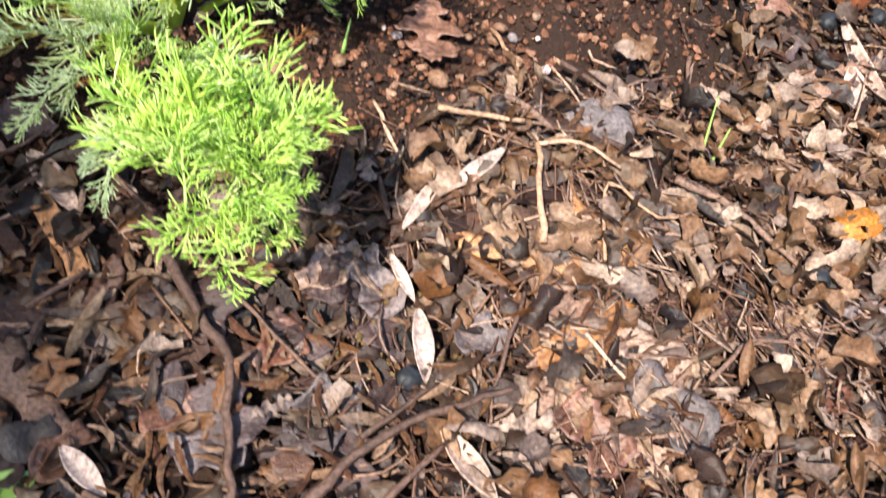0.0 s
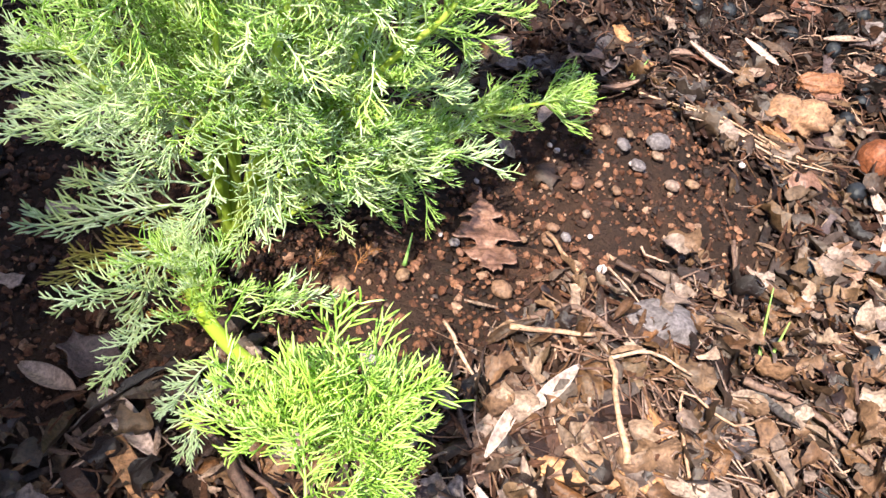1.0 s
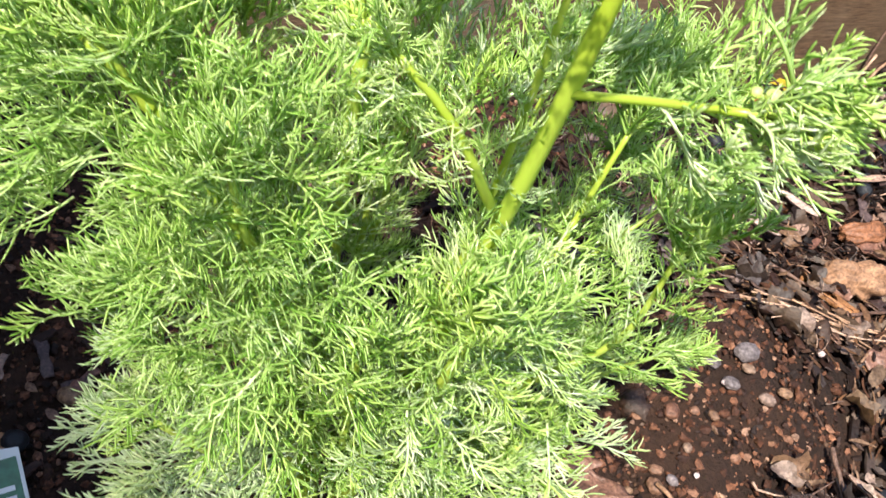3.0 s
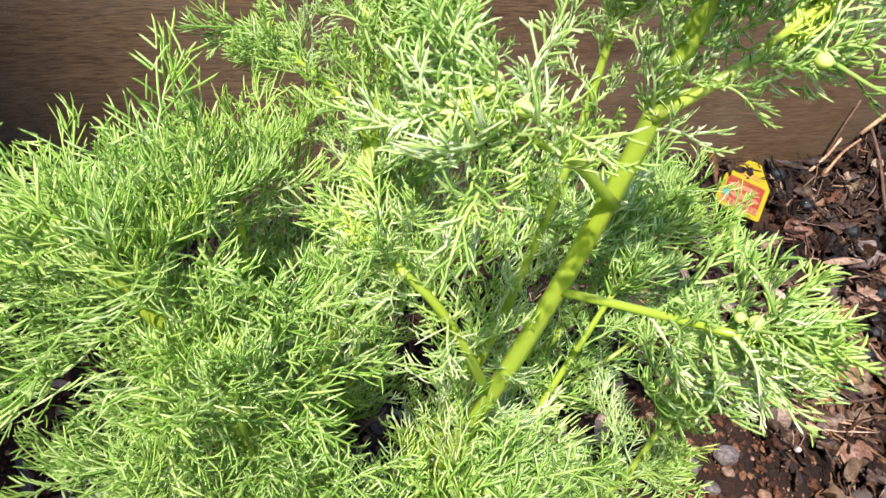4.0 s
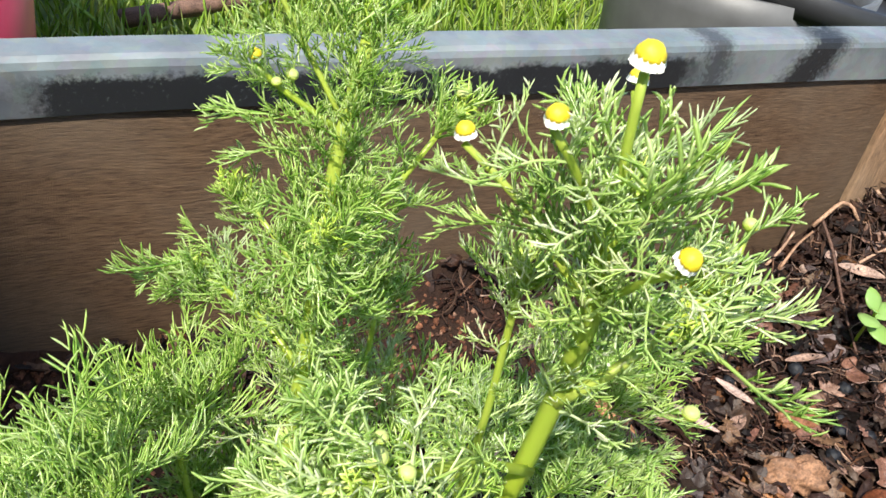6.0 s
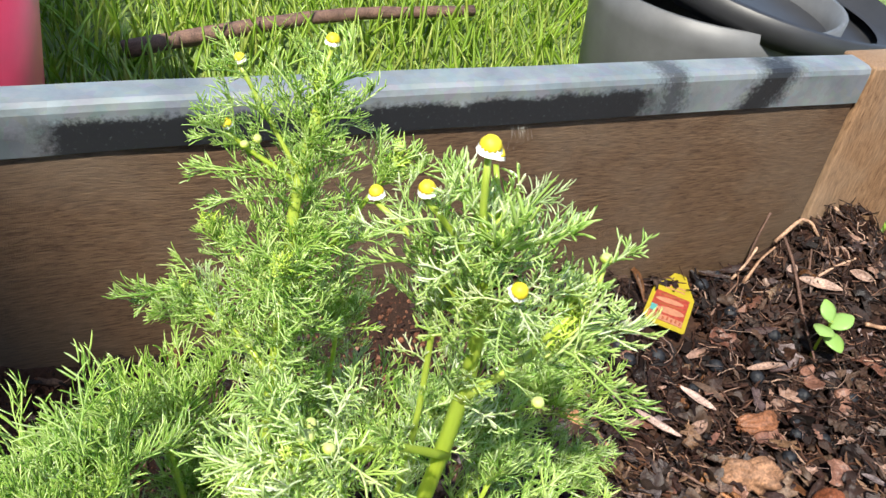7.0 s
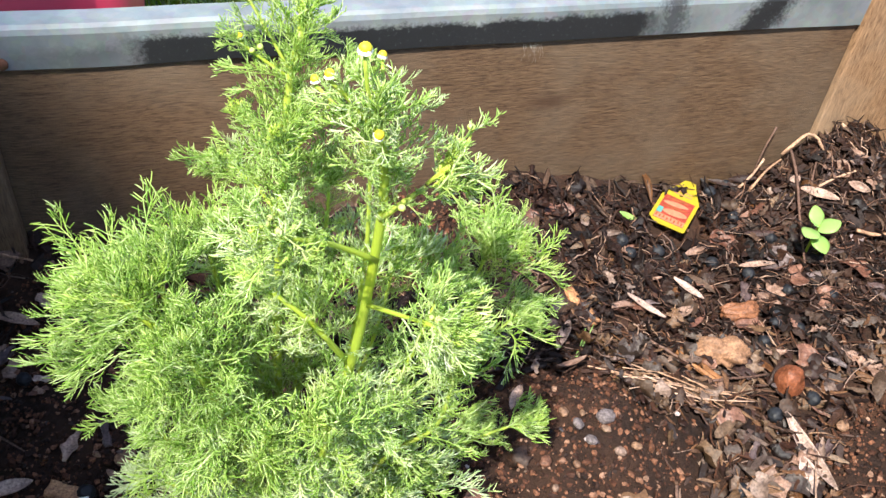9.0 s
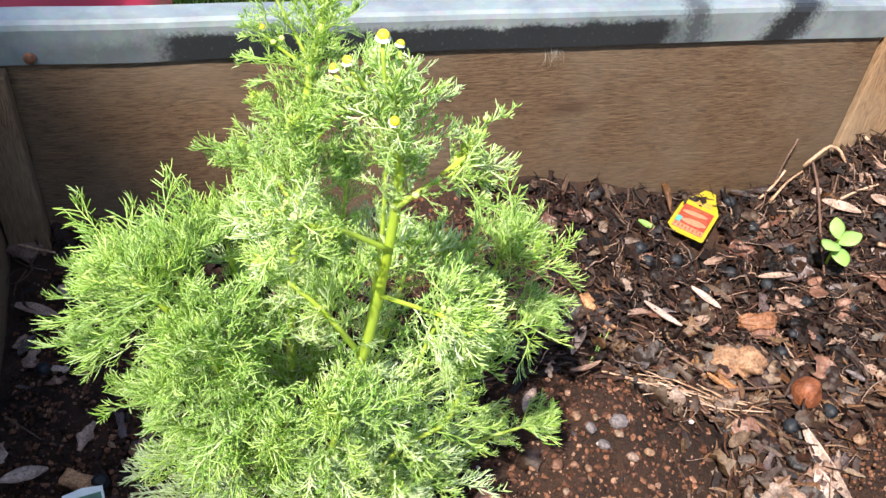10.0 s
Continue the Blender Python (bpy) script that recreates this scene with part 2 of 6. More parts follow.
def wood_material(name, axis, tint=1.0):
    """Weathered softwood, grain along the axis, with a knot swirl and grey wear."""
    m, nt, b = mat(name)
    sc = (8, 100, 100) if axis == 'x' else (100, 8, 100) if axis == 'y' else (100, 100, 8)
    obj = coords(nt, 'pos')
    warp = nd(nt, "ShaderNodeTexNoise", Scale=9.0, Detail=2.0)
    lk(nt, obj, warp.inputs["Vector"])
    add = nt.nodes.new("ShaderNodeVectorMath")
    add.operation = 'MULTIPLY_ADD'
    lk(nt, warp.outputs["Color"], add.inputs[0])
    add.inputs[1].default_value = (0.012, 0.012, 0.012)
    lk(nt, obj, add.inputs[2])
    mp = nt.nodes.new("ShaderNodeMapping")
    mp.inputs["Scale"].default_value = sc
    lk(nt, add.outputs[0], mp.inputs[0])
    g1 = noise_n(nt, mp.outputs[0], 3.2, 6, 0.65)
    g2 = noise_n(nt, mp.outputs[0], 11, 6, 0.75)
    wear = noise_n(nt, obj, 11, 5, 0.6)
    col = ramp(nt, g1, [(0.25, (0.13, 0.078, 0.049)), (0.5, (0.155, 0.096, 0.06)), (0.75, (0.185, 0.12, 0.077))])
    col = mixc(nt, 1.0, col, ramp(nt, g2, [(0.38, (0.45, 0.39, 0.35)), (0.5, (0.98, 0.95, 0.92)), (0.62, (1.4, 1.38, 1.35))]), 'MULTIPLY')
    col = mixc(nt, ramp(nt, wear, [(0.42, (0, 0, 0)), (0.72, (0.45, 0.45, 0.45))]), col, (0.23, 0.185, 0.15))
    knot = nt.nodes.new("ShaderNodeVectorMath")
    knot.operation = 'DISTANCE'
    squash = nt.nodes.new("ShaderNodeMapping")
    squash.inputs["Scale"].default_value = (0.55, 0, 1.4)
    lk(nt, obj, squash.inputs[0])
    lk(nt, squash.outputs[0], knot.inputs[0])
    knot.inputs[1].default_value = (0.243 * 0.55, 0, 0.113 * 1.4)
    if axis == 'x':
        kd = math_n(nt, 'ADD', knot.outputs["Value"], math_n(nt, 'MULTIPLY', wear, 0.012))
        col = mixc(nt, ramp(nt, kd, [(0.010, (0.8, 0.8, 0.8)), (0.019, (0, 0, 0))]), col, (0.075, 0.036, 0.02))
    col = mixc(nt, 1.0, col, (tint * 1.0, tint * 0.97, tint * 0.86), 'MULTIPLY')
    lk(nt, col, b.inputs["Base Color"])
    b.inputs["Roughness"].default_value = 0.72
    b.inputs["Specular IOR Level"].default_value = 0.3
    bump(nt, b, math_n(nt, 'ADD', math_n(nt, 'MULTIPLY', g1, 0.3), math_n(nt, 'MULTIPLY', g2, 0.8)), 0.8, 0.0012)
    return m


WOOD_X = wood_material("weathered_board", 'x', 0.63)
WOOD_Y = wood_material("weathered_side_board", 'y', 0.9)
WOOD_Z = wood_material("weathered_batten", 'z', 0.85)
# lighter copy of the wood: sun on the corner post is in the tint
WOOD_SUNLIT = wood_material("sunlit_weathered_post", 'z', 1.45)


def galvanised_material():
    """Galvanised sheet with spangle, scuffs and patches of old black paint along the lower edge."""
    m, nt, b = mat("galvanised_steel")
    pos = coords(nt)
    v = nd(nt, "ShaderNodeTexVoronoi", Scale=160.0)
    lk(nt, pos, v.inputs["Vector"])
    blot = noise_n(nt, pos, 26, 5, 0.6)
    fine = noise_n(nt, pos, 340, 4, 0.7)
    col = ramp(nt, blot, [(0.35, (0.21, 0.238, 0.25)), (0.6, (0.30, 0.328, 0.338)), (0.8, (0.37, 0.39, 0.395))])
    col = mixc(nt, 0.12, col, v.outputs["Color"], 'MULTIPLY')
    sep = nt.nodes.new("ShaderNodeSeparateXYZ")
    lk(nt, nt.nodes.new("ShaderNodeNewGeometry").outputs["Position"], sep.inputs[0])
    X, Z = sep.outputs[0], sep.outputs[2]
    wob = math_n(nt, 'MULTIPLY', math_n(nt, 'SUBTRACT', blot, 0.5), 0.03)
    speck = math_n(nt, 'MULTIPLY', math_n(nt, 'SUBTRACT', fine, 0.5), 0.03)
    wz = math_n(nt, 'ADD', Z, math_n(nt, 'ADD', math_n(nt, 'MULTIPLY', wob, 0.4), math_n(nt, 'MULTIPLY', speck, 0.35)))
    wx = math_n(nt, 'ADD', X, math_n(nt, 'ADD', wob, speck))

    def band(value, lo, hi, soft):
        up = nd(nt, "ShaderNodeMapRange", From_Min=lo - soft, From_Max=lo + soft)
        dn = nd(nt, "ShaderNodeMapRange", From_Min=hi - soft, From_Max=hi + soft, To_Min=1.0, To_Max=0.0)
        lk(nt, value, up.inputs[0])
        lk(nt, value, dn.inputs[0])
        return math_n(nt, 'MULTIPLY', up.outputs[0], dn.outputs[0])

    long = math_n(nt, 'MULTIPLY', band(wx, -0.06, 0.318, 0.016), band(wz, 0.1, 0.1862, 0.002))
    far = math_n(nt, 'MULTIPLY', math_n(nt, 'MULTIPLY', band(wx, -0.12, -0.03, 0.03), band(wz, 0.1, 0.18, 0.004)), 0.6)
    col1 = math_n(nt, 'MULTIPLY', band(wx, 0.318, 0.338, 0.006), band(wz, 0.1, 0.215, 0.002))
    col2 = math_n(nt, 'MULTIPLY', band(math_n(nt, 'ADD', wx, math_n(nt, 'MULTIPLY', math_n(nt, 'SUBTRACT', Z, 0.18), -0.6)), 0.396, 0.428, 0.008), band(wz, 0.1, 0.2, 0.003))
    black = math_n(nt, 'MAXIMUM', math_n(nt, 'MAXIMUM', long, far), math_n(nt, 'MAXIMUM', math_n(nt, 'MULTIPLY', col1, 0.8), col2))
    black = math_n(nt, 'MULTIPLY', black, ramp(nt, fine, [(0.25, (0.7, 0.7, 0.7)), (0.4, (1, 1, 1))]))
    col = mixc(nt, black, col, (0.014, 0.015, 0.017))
    lk(nt, col, b.inputs["Base Color"])
    lk(nt, math_n(nt, 'MULTIPLY', math_n(nt, 'SUBTRACT', 1.0, black), 0.45), b.inputs["Metallic"])
    lk(nt, math_n(nt, 'ADD', math_n(nt, 'MULTIPLY', blot, 0.25), 0.36), b.inputs["Roughness"])
    bump(nt, b, math_n(nt, 'ADD', fine, blot), 0.25, 0.001)
    return m


STEEL = galvanised_material()


def plain(name, color, rough=0.5, amount=0.25, scale=60, metal=0.0, where='pos', spec=0.5):
    """A painted or moulded surface with slight soiling."""
    m, nt, b = mat(name)
    n = noise_n(nt, coords(nt, where), scale, 5, 0.6)
    lo = tuple(c * (1 - amount) for c in color)
    hi = tuple(min(1, c * (1 + amount * 0.6)) for c in color)
    lk(nt, ramp(nt, n, [(0.3, lo), (0.7, hi)]), b.inputs["Base Color"])
    b.inputs["Roughness"].default_value = rough
    b.inputs["Metallic"].default_value = metal
    b.inputs["Specular IOR Level"].default_value = spec
    bump(nt, b, n, 0.15, 0.001)
    return m


RUST = plain("rusty_iron", (0.12, 0.045, 0.025), 0.8, 0.5, 400)
RED_PLASTIC = plain("red_plastic", (0.50, 0.028, 0.075), 0.4, 0.15, 20)
GREY_PLASTIC = plain("grey_plastic", (0.105, 0.108, 0.112), 0.5, 0.2, 30)
DARK_PLASTIC = plain("dark_plastic", (0.026, 0.027, 0.03), 0.45, 0.2, 30)
YELLOW_CARD = plain("yellow_card", (0.34, 0.27, 0.02), 0.35, 0.12, 120)
WHITE_CARD = plain("white_card", (0.72, 0.74, 0.72), 0.35, 0.08, 120)
RED_INK = plain("red_ink", (0.28, 0.045, 0.03), 0.35, 0.35, 300)
CREAM_INK = plain("cream_ink", (0.38, 0.17, 0.10), 0.35, 0.25, 300)
BROWN_INK = plain("brown_ink", (0.26, 0.07, 0.03), 0.4, 0.3, 300)
FOREST_INK = plain("forest_ink", (0.03, 0.15, 0.08), 0.35, 0.3, 300)
TEAL_INK = plain("teal_ink", (0.08, 0.28, 0.26), 0.35, 0.3, 300)
GREEN_INK = plain("green_ink", (0.10, 0.32, 0.06), 0.35, 0.3, 300)
LAWN_SOIL = plain("lawn_thatch", (0.13, 0.19, 0.045), 0.9, 0.5, 30)
SHADE_WALL_RENDER = plain("shade_wall_render", (0.42, 0.38, 0.33), 0.9, 0.25, 3)
DISC = plain("flower_disc", (0.66, 0.52, 0.02), 0.55, 0.25, 1500)
PETAL = plain("ray_petal", (0.80, 0.80, 0.74), 0.5, 0.08, 700)
BUD = plain("bud_cream", (0.44, 0.50, 0.16), 0.5, 0.2, 900)

# ---- geometry helpers ----


class Soup:
    """Collects many small pieces into one mesh."""

    def __init__(self):
        self.v, self.f, self.n = [], [], 0

    def add(self, verts, faces):
        self.v.append(np.asarray(verts, float))
        n = self.n
        self.f.extend([tuple(i + n for i in f) for f in faces])
        self.n += len(verts)

    def mesh(self, name, material, smooth=True):
        me = bpy.data.meshes.new(name)
        me.from_pydata(np.concatenate(self.v).tolist(), [], self.f)
        me.materials.append(material)
        if smooth:
            me.polygons.foreach_set("use_smooth", [True] * len(me.polygons))
        me.update()
        return me


def bm_mesh(name, bm, material, smooth=True):
    me = bpy.data.meshes.new(name)
    bm.to_mesh(me)
    bm.free()
    me.materials.append(material)
    if smooth:
        me.polygons.foreach_set("use_smooth", [True] * len(me.polygons))
    return me


def thing(name, at, label, category, group="", kind=""):
    ob = new(name)
    ob.location = at
    ob.empty_display_size = 0.01
    return tagged(ob, label, category, group, kind)


def part(name, mesh, parent, world=None, label="", kind=""):
    """Links a mesh as one part; world: its pose in the world, or none where its points are already there."""
    ob = new(name, mesh)
    ob.parent = parent
    up, m = parent, Matrix.Identity(4)
    while up:
        m = up.matrix_basis @ m
        up = up.parent
    ob.matrix_basis = m.inverted() @ (world or Matrix.Identity(4))
    return tagged(ob, label, kind=kind)


def axes(origin, ahead, up, scale=1.0):
    x = Vector(ahead).normalized()
    y = Vector(up).cross(x)
    if y.length < 1e-4:
        y = Vector((0.1, 1, 0)).cross(x)
    y.normalize()
    z = x.cross(y)
    m = Matrix((x, y, z)).transposed().to_4x4() @ Matrix.Scale(scale, 4)
    m.translation = origin
    return m


def unit(v):
    return v / (np.linalg.norm(v) + 1e-12)


def spline(points, step):
    """Smooth line through the points."""
    p = [Vector(a) for a in points]
    p = [p[0] * 2 - p[1]] + p + [p[-1] * 2 - p[-2]]
    out = []
    for i in range(1, len(p) - 2):
        n = max(2, int((p[i + 1] - p[i]).length / step))
        for k in range(n):
            t = k / n
            out.append(0.5 * ((2 * p[i]) + (p[i + 1] - p[i - 1]) * t + (2 * p[i - 1] - 5 * p[i] + 4 * p[i + 1] - p[i + 2]) * t * t
                              + (3 * p[i] - p[i - 1] - 3 * p[i + 1] + p[i + 2]) * t ** 3))
    out.append(p[-2])
    return [np.array(q) for q in out]


def tube(soup, line, r0, r1, sides=8, rng=None, rough=0.0, ribs=0.0):
    """A tapered tube along a line, closed at both ends."""
    n = len(line)
    verts, faces = [], []
    side = None
    for i, p in enumerate(line):
        d = unit(line[min(i + 1, n - 1)] - line[max(i - 1, 0)])
        if side is None:
            side = unit(np.cross(d, (0.3, 0.2, 1.0)))
        side = unit(side - d * np.dot(side, d))
        other = np.cross(d, side)
        r = r0 + (r1 - r0) * i / (n - 1)
        for k in range(sides):
            a = 2 * math.pi * k / sides
            q = r * (1 + ribs * (k % 2)) * (1 + (rng.uniform(-rough, rough) if rng else 0))
            verts.append(p + q * (math.cos(a) * side + math.sin(a) * other))
    for i in range(n - 1):
        for k in range(sides):
            a, b = i * sides + k, i * sides + (k + 1) % sides
            faces.append((a, b, b + sides, a + sides))
    faces.append(tuple(range(sides - 1, -1, -1)))
    faces.append(tuple(range((n - 1) * sides, n * sides)))
    soup.add(verts, faces)


def blade(soup, p, d, up, length, width, bend=0.0, thick=0.55, veer=0.0):
    """One thread-like leaf segment: a flattened, curved, three-sided spine that ends in a point."""
    y = unit(np.cross(up, d))
    z = np.cross(d, y)
    verts, q, step = [], np.array(p, float), length / 2.6
    for k, w in enumerate((0.72, 1.0, 0.85)):
        h = width * w / 2
        verts += [q + y * h, q - y * h, q + z * h * 2 * thick]
        d = unit(d + z * bend + y * veer)
        z = unit(z - d * np.dot(z, d))
        y = np.cross(z, d)
        q = q + d * step * (1.0 if k < 2 else 0.6)
    verts.append(q)
    f = []
    for a in (0, 3):
        for i in range(3):
            j = (i + 1) % 3
            f.append((a + i, a + j, a + 3 + j, a + 3 + i))
    f += [(6, 7, 9), (7, 8, 9), (8, 6, 9)]
    soup.add(verts, f)


def frond_mesh(name, seed, material, length=0.038, pairs=6, droop=0.5, spread=1.0, width=0.00086, lift=0.5, pin=0.38, sub=(0.5, 0.88), forks=(0.36, 0.68)):
    """A finely divided chamomile leaf along +x, upper side +z: loose, uneven threads."""
    rng = random.Random(seed)
    s = Soup()
    line, q, th = [], np.zeros(3), 0.25
    sway, kink = rng.uniform(-0.5, 0.5), rng.uniform(0, 6.3)
    n = 10
    for i in range(n + 1):
        line.append(q.copy())
        u = i / n
        a, b = th - droop * u + 0.12 * math.sin(kink + 5 * u), sway * u + 0.14 * math.cos(kink + 6 * u)
        q = q + np.array([math.cos(a) * math.cos(b), math.sin(b), math.sin(a)]) * length / n
    tube(s, line, width * 0.7, width * 0.4, 4)
    total = 2 * pairs
    for k in range(total):
        if rng.random() < 0.07:
            continue
        sgn = 1 if k % 2 else -1
        u = min(0.98, 0.16 + 0.82 * (k + rng.uniform(-0.45, 0.45)) / (total - 1))
        i = min(n - 1, int(u * n))
        p = line[i] + (line[i + 1] - line[i]) * (u * n - i)
        t = unit(line[i + 1] - line[i])
        yy = unit(np.cross((0, 0, 1), t))
        nn = np.cross(t, yy)
        pl = length * pin * spread * (0.45 + 0.55 * math.sin(math.pi * min(1, 0.12 + u * 0.8))) * rng.uniform(0.65, 1.25)
        a = radians(rng.uniform(32, 62)) * (1.08 - 0.5 * u)
        e = rng.uniform(-0.1, 1.15) * lift * 2
        d = unit(math.cos(a) * t + math.sin(a) * (sgn * math.cos(e) * yy + math.sin(e) * nn))
        blade(s, p, d, nn, pl, width, rng.uniform(-0.02, 0.2), 0.55, rng.gauss(0, 0.1))
        y2 = unit(np.cross(nn, d))
        for v in forks:
            for g in (1, -1):
                if rng.random() < 0.16:
                    continue
                vv = v + rng.uniform(-0.1, 0.1)
                b = radians(rng.uniform(20, 46))
                e2 = rng.uniform(-0.15, 1.1)
                d2 = unit(math.cos(b) * d + math.sin(b) * (g * math.cos(e2) * y2 + math.sin(e2) * nn))
                blade(s, p + d * pl * vv, d2, nn, max(0.0028, pl * rng.uniform(*sub) * (1.15 - 0.5 * vv)), width * rng.uniform(0.72, 1.0), rng.uniform(-0.04, 0.26), 0.55, rng.gauss(0, 0.1))
    t = unit(line[-1] - line[-2])
    blade(s, line[-1], t, np.array((0, 0, 1.0)), length * 0.14, width, 0.1)
    return s.mesh(name, material)


# ---- ground of the bed ----
MOUNDS = [(0.010, 0.40, 0.665, 0.10, 0.035), (0.036, 0.20, 0.415, 0.05, 0.04), (0.018, 0.07, 0.32, 0.07, 0.05), (0.012, 0.14, 0.28, 0.05, 0.04), (0.070, 0.19, 0.70, 0.11, 0.07),
          (0.065, 0.54, 0.64, 0.045, 0.06), (0.045, -0.16, 0.68, 0.08, 0.05), (-0.014, -0.12, 0.33, 0.07, 0.10), (-0.026, 0.29, 0.345, 0.05, 0.035),
          (-0.014, 0.36, 0.53, 0.05, 0.06), (-0.012, 0.39, 0.42, 0.05, 0.04)]
BARE = [(0.08, 0.392, 0.19, 0.074), (-0.11, 0.46, 0.10, 0.17), (0.43, 0.35, 0.07, 0.055), (0.13, 0.60, 0.07, 0.040), (-0.06, 0.335, 0.055, 0.035), (0.06, 0.322, 0.06, 0.03)]


def gz(x, y):
    z = -0.003
    for h, cx, cy, sx, sy in MOUNDS:
        z += h * math.exp(-(((x - cx) / sx) ** 2 + ((y - cy) / sy) ** 2) / 2)
    return z


def bare(x, y):
    """1 on open soil, 0 under mulch."""
    b = 0.0
    wob = 0.25 * noise.noise(Vector((x * 22, y * 22, 0)))
    for cx, cy, rx, ry in BARE:
        d = math.hypot((x - cx) / rx, (y - cy) / ry) + wob
        b = max(b, min(1.0, max(0.0, (1.12 - d) / 0.25)))
    return b


def normal_at(x, y):
    e = 0.006
    return Vector((gz(x - e, y) - gz(x + e, y), gz(x, y - e) - gz(x, y + e), 2 * e)).normalized()


def soil_sheet():
    x0, x1, y0, y1, st = -0.178, 0.608, -0.36, 0.652, 0.0045
    nx, ny = int((x1 - x0) / st), int((y1 - y0) / st)
    v, f = [], []
    for j in range(ny + 1):
        for i in range(nx + 1):
            x, y = x0 + i * (x1 - x0) / nx, y0 + j * (y1 - y0) / ny
            n = noise.noise(Vector((x * 55, y * 55, 1))) * 0.0032 + noise.noise(Vector((x * 150, y * 150, 5))) * 0.0022
            v.append((x, y, gz(x, y) + n))
    for j in range(ny):
        for i in range(nx):
            a = j * (nx + 1) + i
            f.append((a, a + 1, a + nx + 2, a + nx + 1))
    s = Soup()
    s.add(v, f)
    ob = new("soil", s.mesh("soil", SOIL))
    tagged(ob, "dark reddish-brown garden soil, loose and crumbly", "soil", kind="structure")


soil_sheet()


def box(x0, x1, y0, y1, z0, z1, bev=0.002, segs=2):
    bm = bmesh.new()
    bmesh.ops.create_cube(bm, size=1)
    bmesh.ops.transform(bm, verts=bm.verts, matrix=Matrix.Translation(((x0 + x1) / 2, (y0 + y1) / 2, (z0 + z1) / 2)) @ Matrix.Diagonal((x1 - x0, y1 - y0, z1 - z0, 1)))
    if bev:
        bmesh.ops.bevel(bm, geom=bm.edges[:], offset=bev, segments=segs, profile=0.6, affect='EDGES')
    return bm


def board_bm(x0, x1, y0, y1, z0, z1, axis):
    """A sawn board whose faces and edges wander a little."""
    bm = box(x0, x1, y0, y1, z0, z1, 0.0025)
    cuts = 14
    k = 0 if axis == 'x' else 1
    lo, hi = (x0, x1) if k == 0 else (y0, y1)
    for c in range(1, cuts):
        co, no = [0, 0, 0], [0, 0, 0]
        co[k], no[k] = lo + (hi - lo) * c / cuts, 1
        bmesh.ops.bisect_plane(bm, geom=bm.verts[:] + bm.edges[:] + bm.faces[:], plane_co=co, plane_no=no)
    for v in bm.verts:
        w = noise.noise(Vector((v.co[k] * 6, v.co.z * 4, 3)))
        v.co[1 - k] += 0.0009 * w
        v.co.z += 0.0007 * noise.noise(Vector((v.co[k] * 9, 8, v.co[1 - k])))
    return bm


def raised_bed():
    bed = thing("raised_bed", (0.17, 0.15, -0.13), "weathered wooden raised garden bed with galvanised steel edging along its rim", "planter")
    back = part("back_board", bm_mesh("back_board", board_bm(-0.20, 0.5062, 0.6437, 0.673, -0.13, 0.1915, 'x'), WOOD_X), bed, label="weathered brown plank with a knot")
    part("corner_post", bm_mesh("corner_post", board_bm(0.5075, 0.607, 0.6392, 0.673, -0.13, 0.1955, 'x'), WOOD_SUNLIT), bed, label="weathered corner post with upright cracks, its sunlit look in the tint")
    part("side_board", bm_mesh("side_board", board_bm(0.6078, 0.635, -0.40, 0.638, -0.13, 0.1915, 'y'), WOOD_Y), bed)
    part("side_board", bm_mesh("side_board_far", board_bm(-0.206, -0.1785, -0.40, 0.644, -0.13, 0.1915, 'y'), WOOD_Y), bed)
    part("front_board", bm_mesh("front_board", board_bm(-0.20, 0.634, -0.43, -0.402, -0.13, 0.1915, 'x'), WOOD_X), bed)
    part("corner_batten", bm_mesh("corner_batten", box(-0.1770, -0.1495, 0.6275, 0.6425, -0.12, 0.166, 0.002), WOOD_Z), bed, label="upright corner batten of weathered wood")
    # folded steel angle over the rims
    prof = [(0.0, 0.1675), (-0.0016, 0.1675), (-0.0022, 0.191), (-0.0012, 0.1945), (0.0022, 0.1962), (0.020, 0.1967), (0.0215, 0.1958), (0.0215, 0.1942), (0.0025, 0.1935), (0.0008, 0.1915)]

    def edging(name, a, b, out):
        s, n = Soup(), 40
        a, b, out = np.array(a), np.array(b), np.array(out)
        v, f = [], []
        for i in range(n + 1):
            p = a + (b - a) * i / n
            w = 0.0009 * noise.noise(Vector((p[0] * 14, p[1] * 14, 2)))
            h = 0.0011 * noise.noise(Vector((p[0] * 9, p[1] * 9, 7)))
            for o, z in prof:
                q = p + out * (o + w)
                v.append((q[0], q[1], z + h * (1 if z > 0.18 else 1.6)))
        m = len(prof)
        for i in range(n):
            for k in range(m):
                c, d = i * m + k, i * m + (k + 1) % m
                f.append((c, d, d + m, c + m))
        f.append(tuple(range(m)))
        f.append(tuple(range((n + 1) * m - 1, n * m - 1, -1)))
        s.add(v, f)
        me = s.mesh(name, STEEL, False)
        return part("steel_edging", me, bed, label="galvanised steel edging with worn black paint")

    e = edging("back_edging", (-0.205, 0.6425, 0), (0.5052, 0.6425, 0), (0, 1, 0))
    edging("right_edging", (0.6048, 0.636, 0), (0.6048, -0.40, 0), (1, 0, 0))
    edging("left_edging", (-0.1755, 0.639, 0), (-0.1755, -0.40, 0), (-1, 0, 0))
    bm = bmesh.new()
    bmesh.ops.create_uvsphere(bm, u_segments=14, v_segments=8, radius=0.0042)
    for v in bm.verts:
        v.co.y *= 0.45
    part("nail_head", bm_mesh("nail_head", bm, RUST), e, Matrix.Translation((-0.134, 0.6402, 0.1725)), "rusty nail head")


raised_bed()

# ---- lawn outside ----


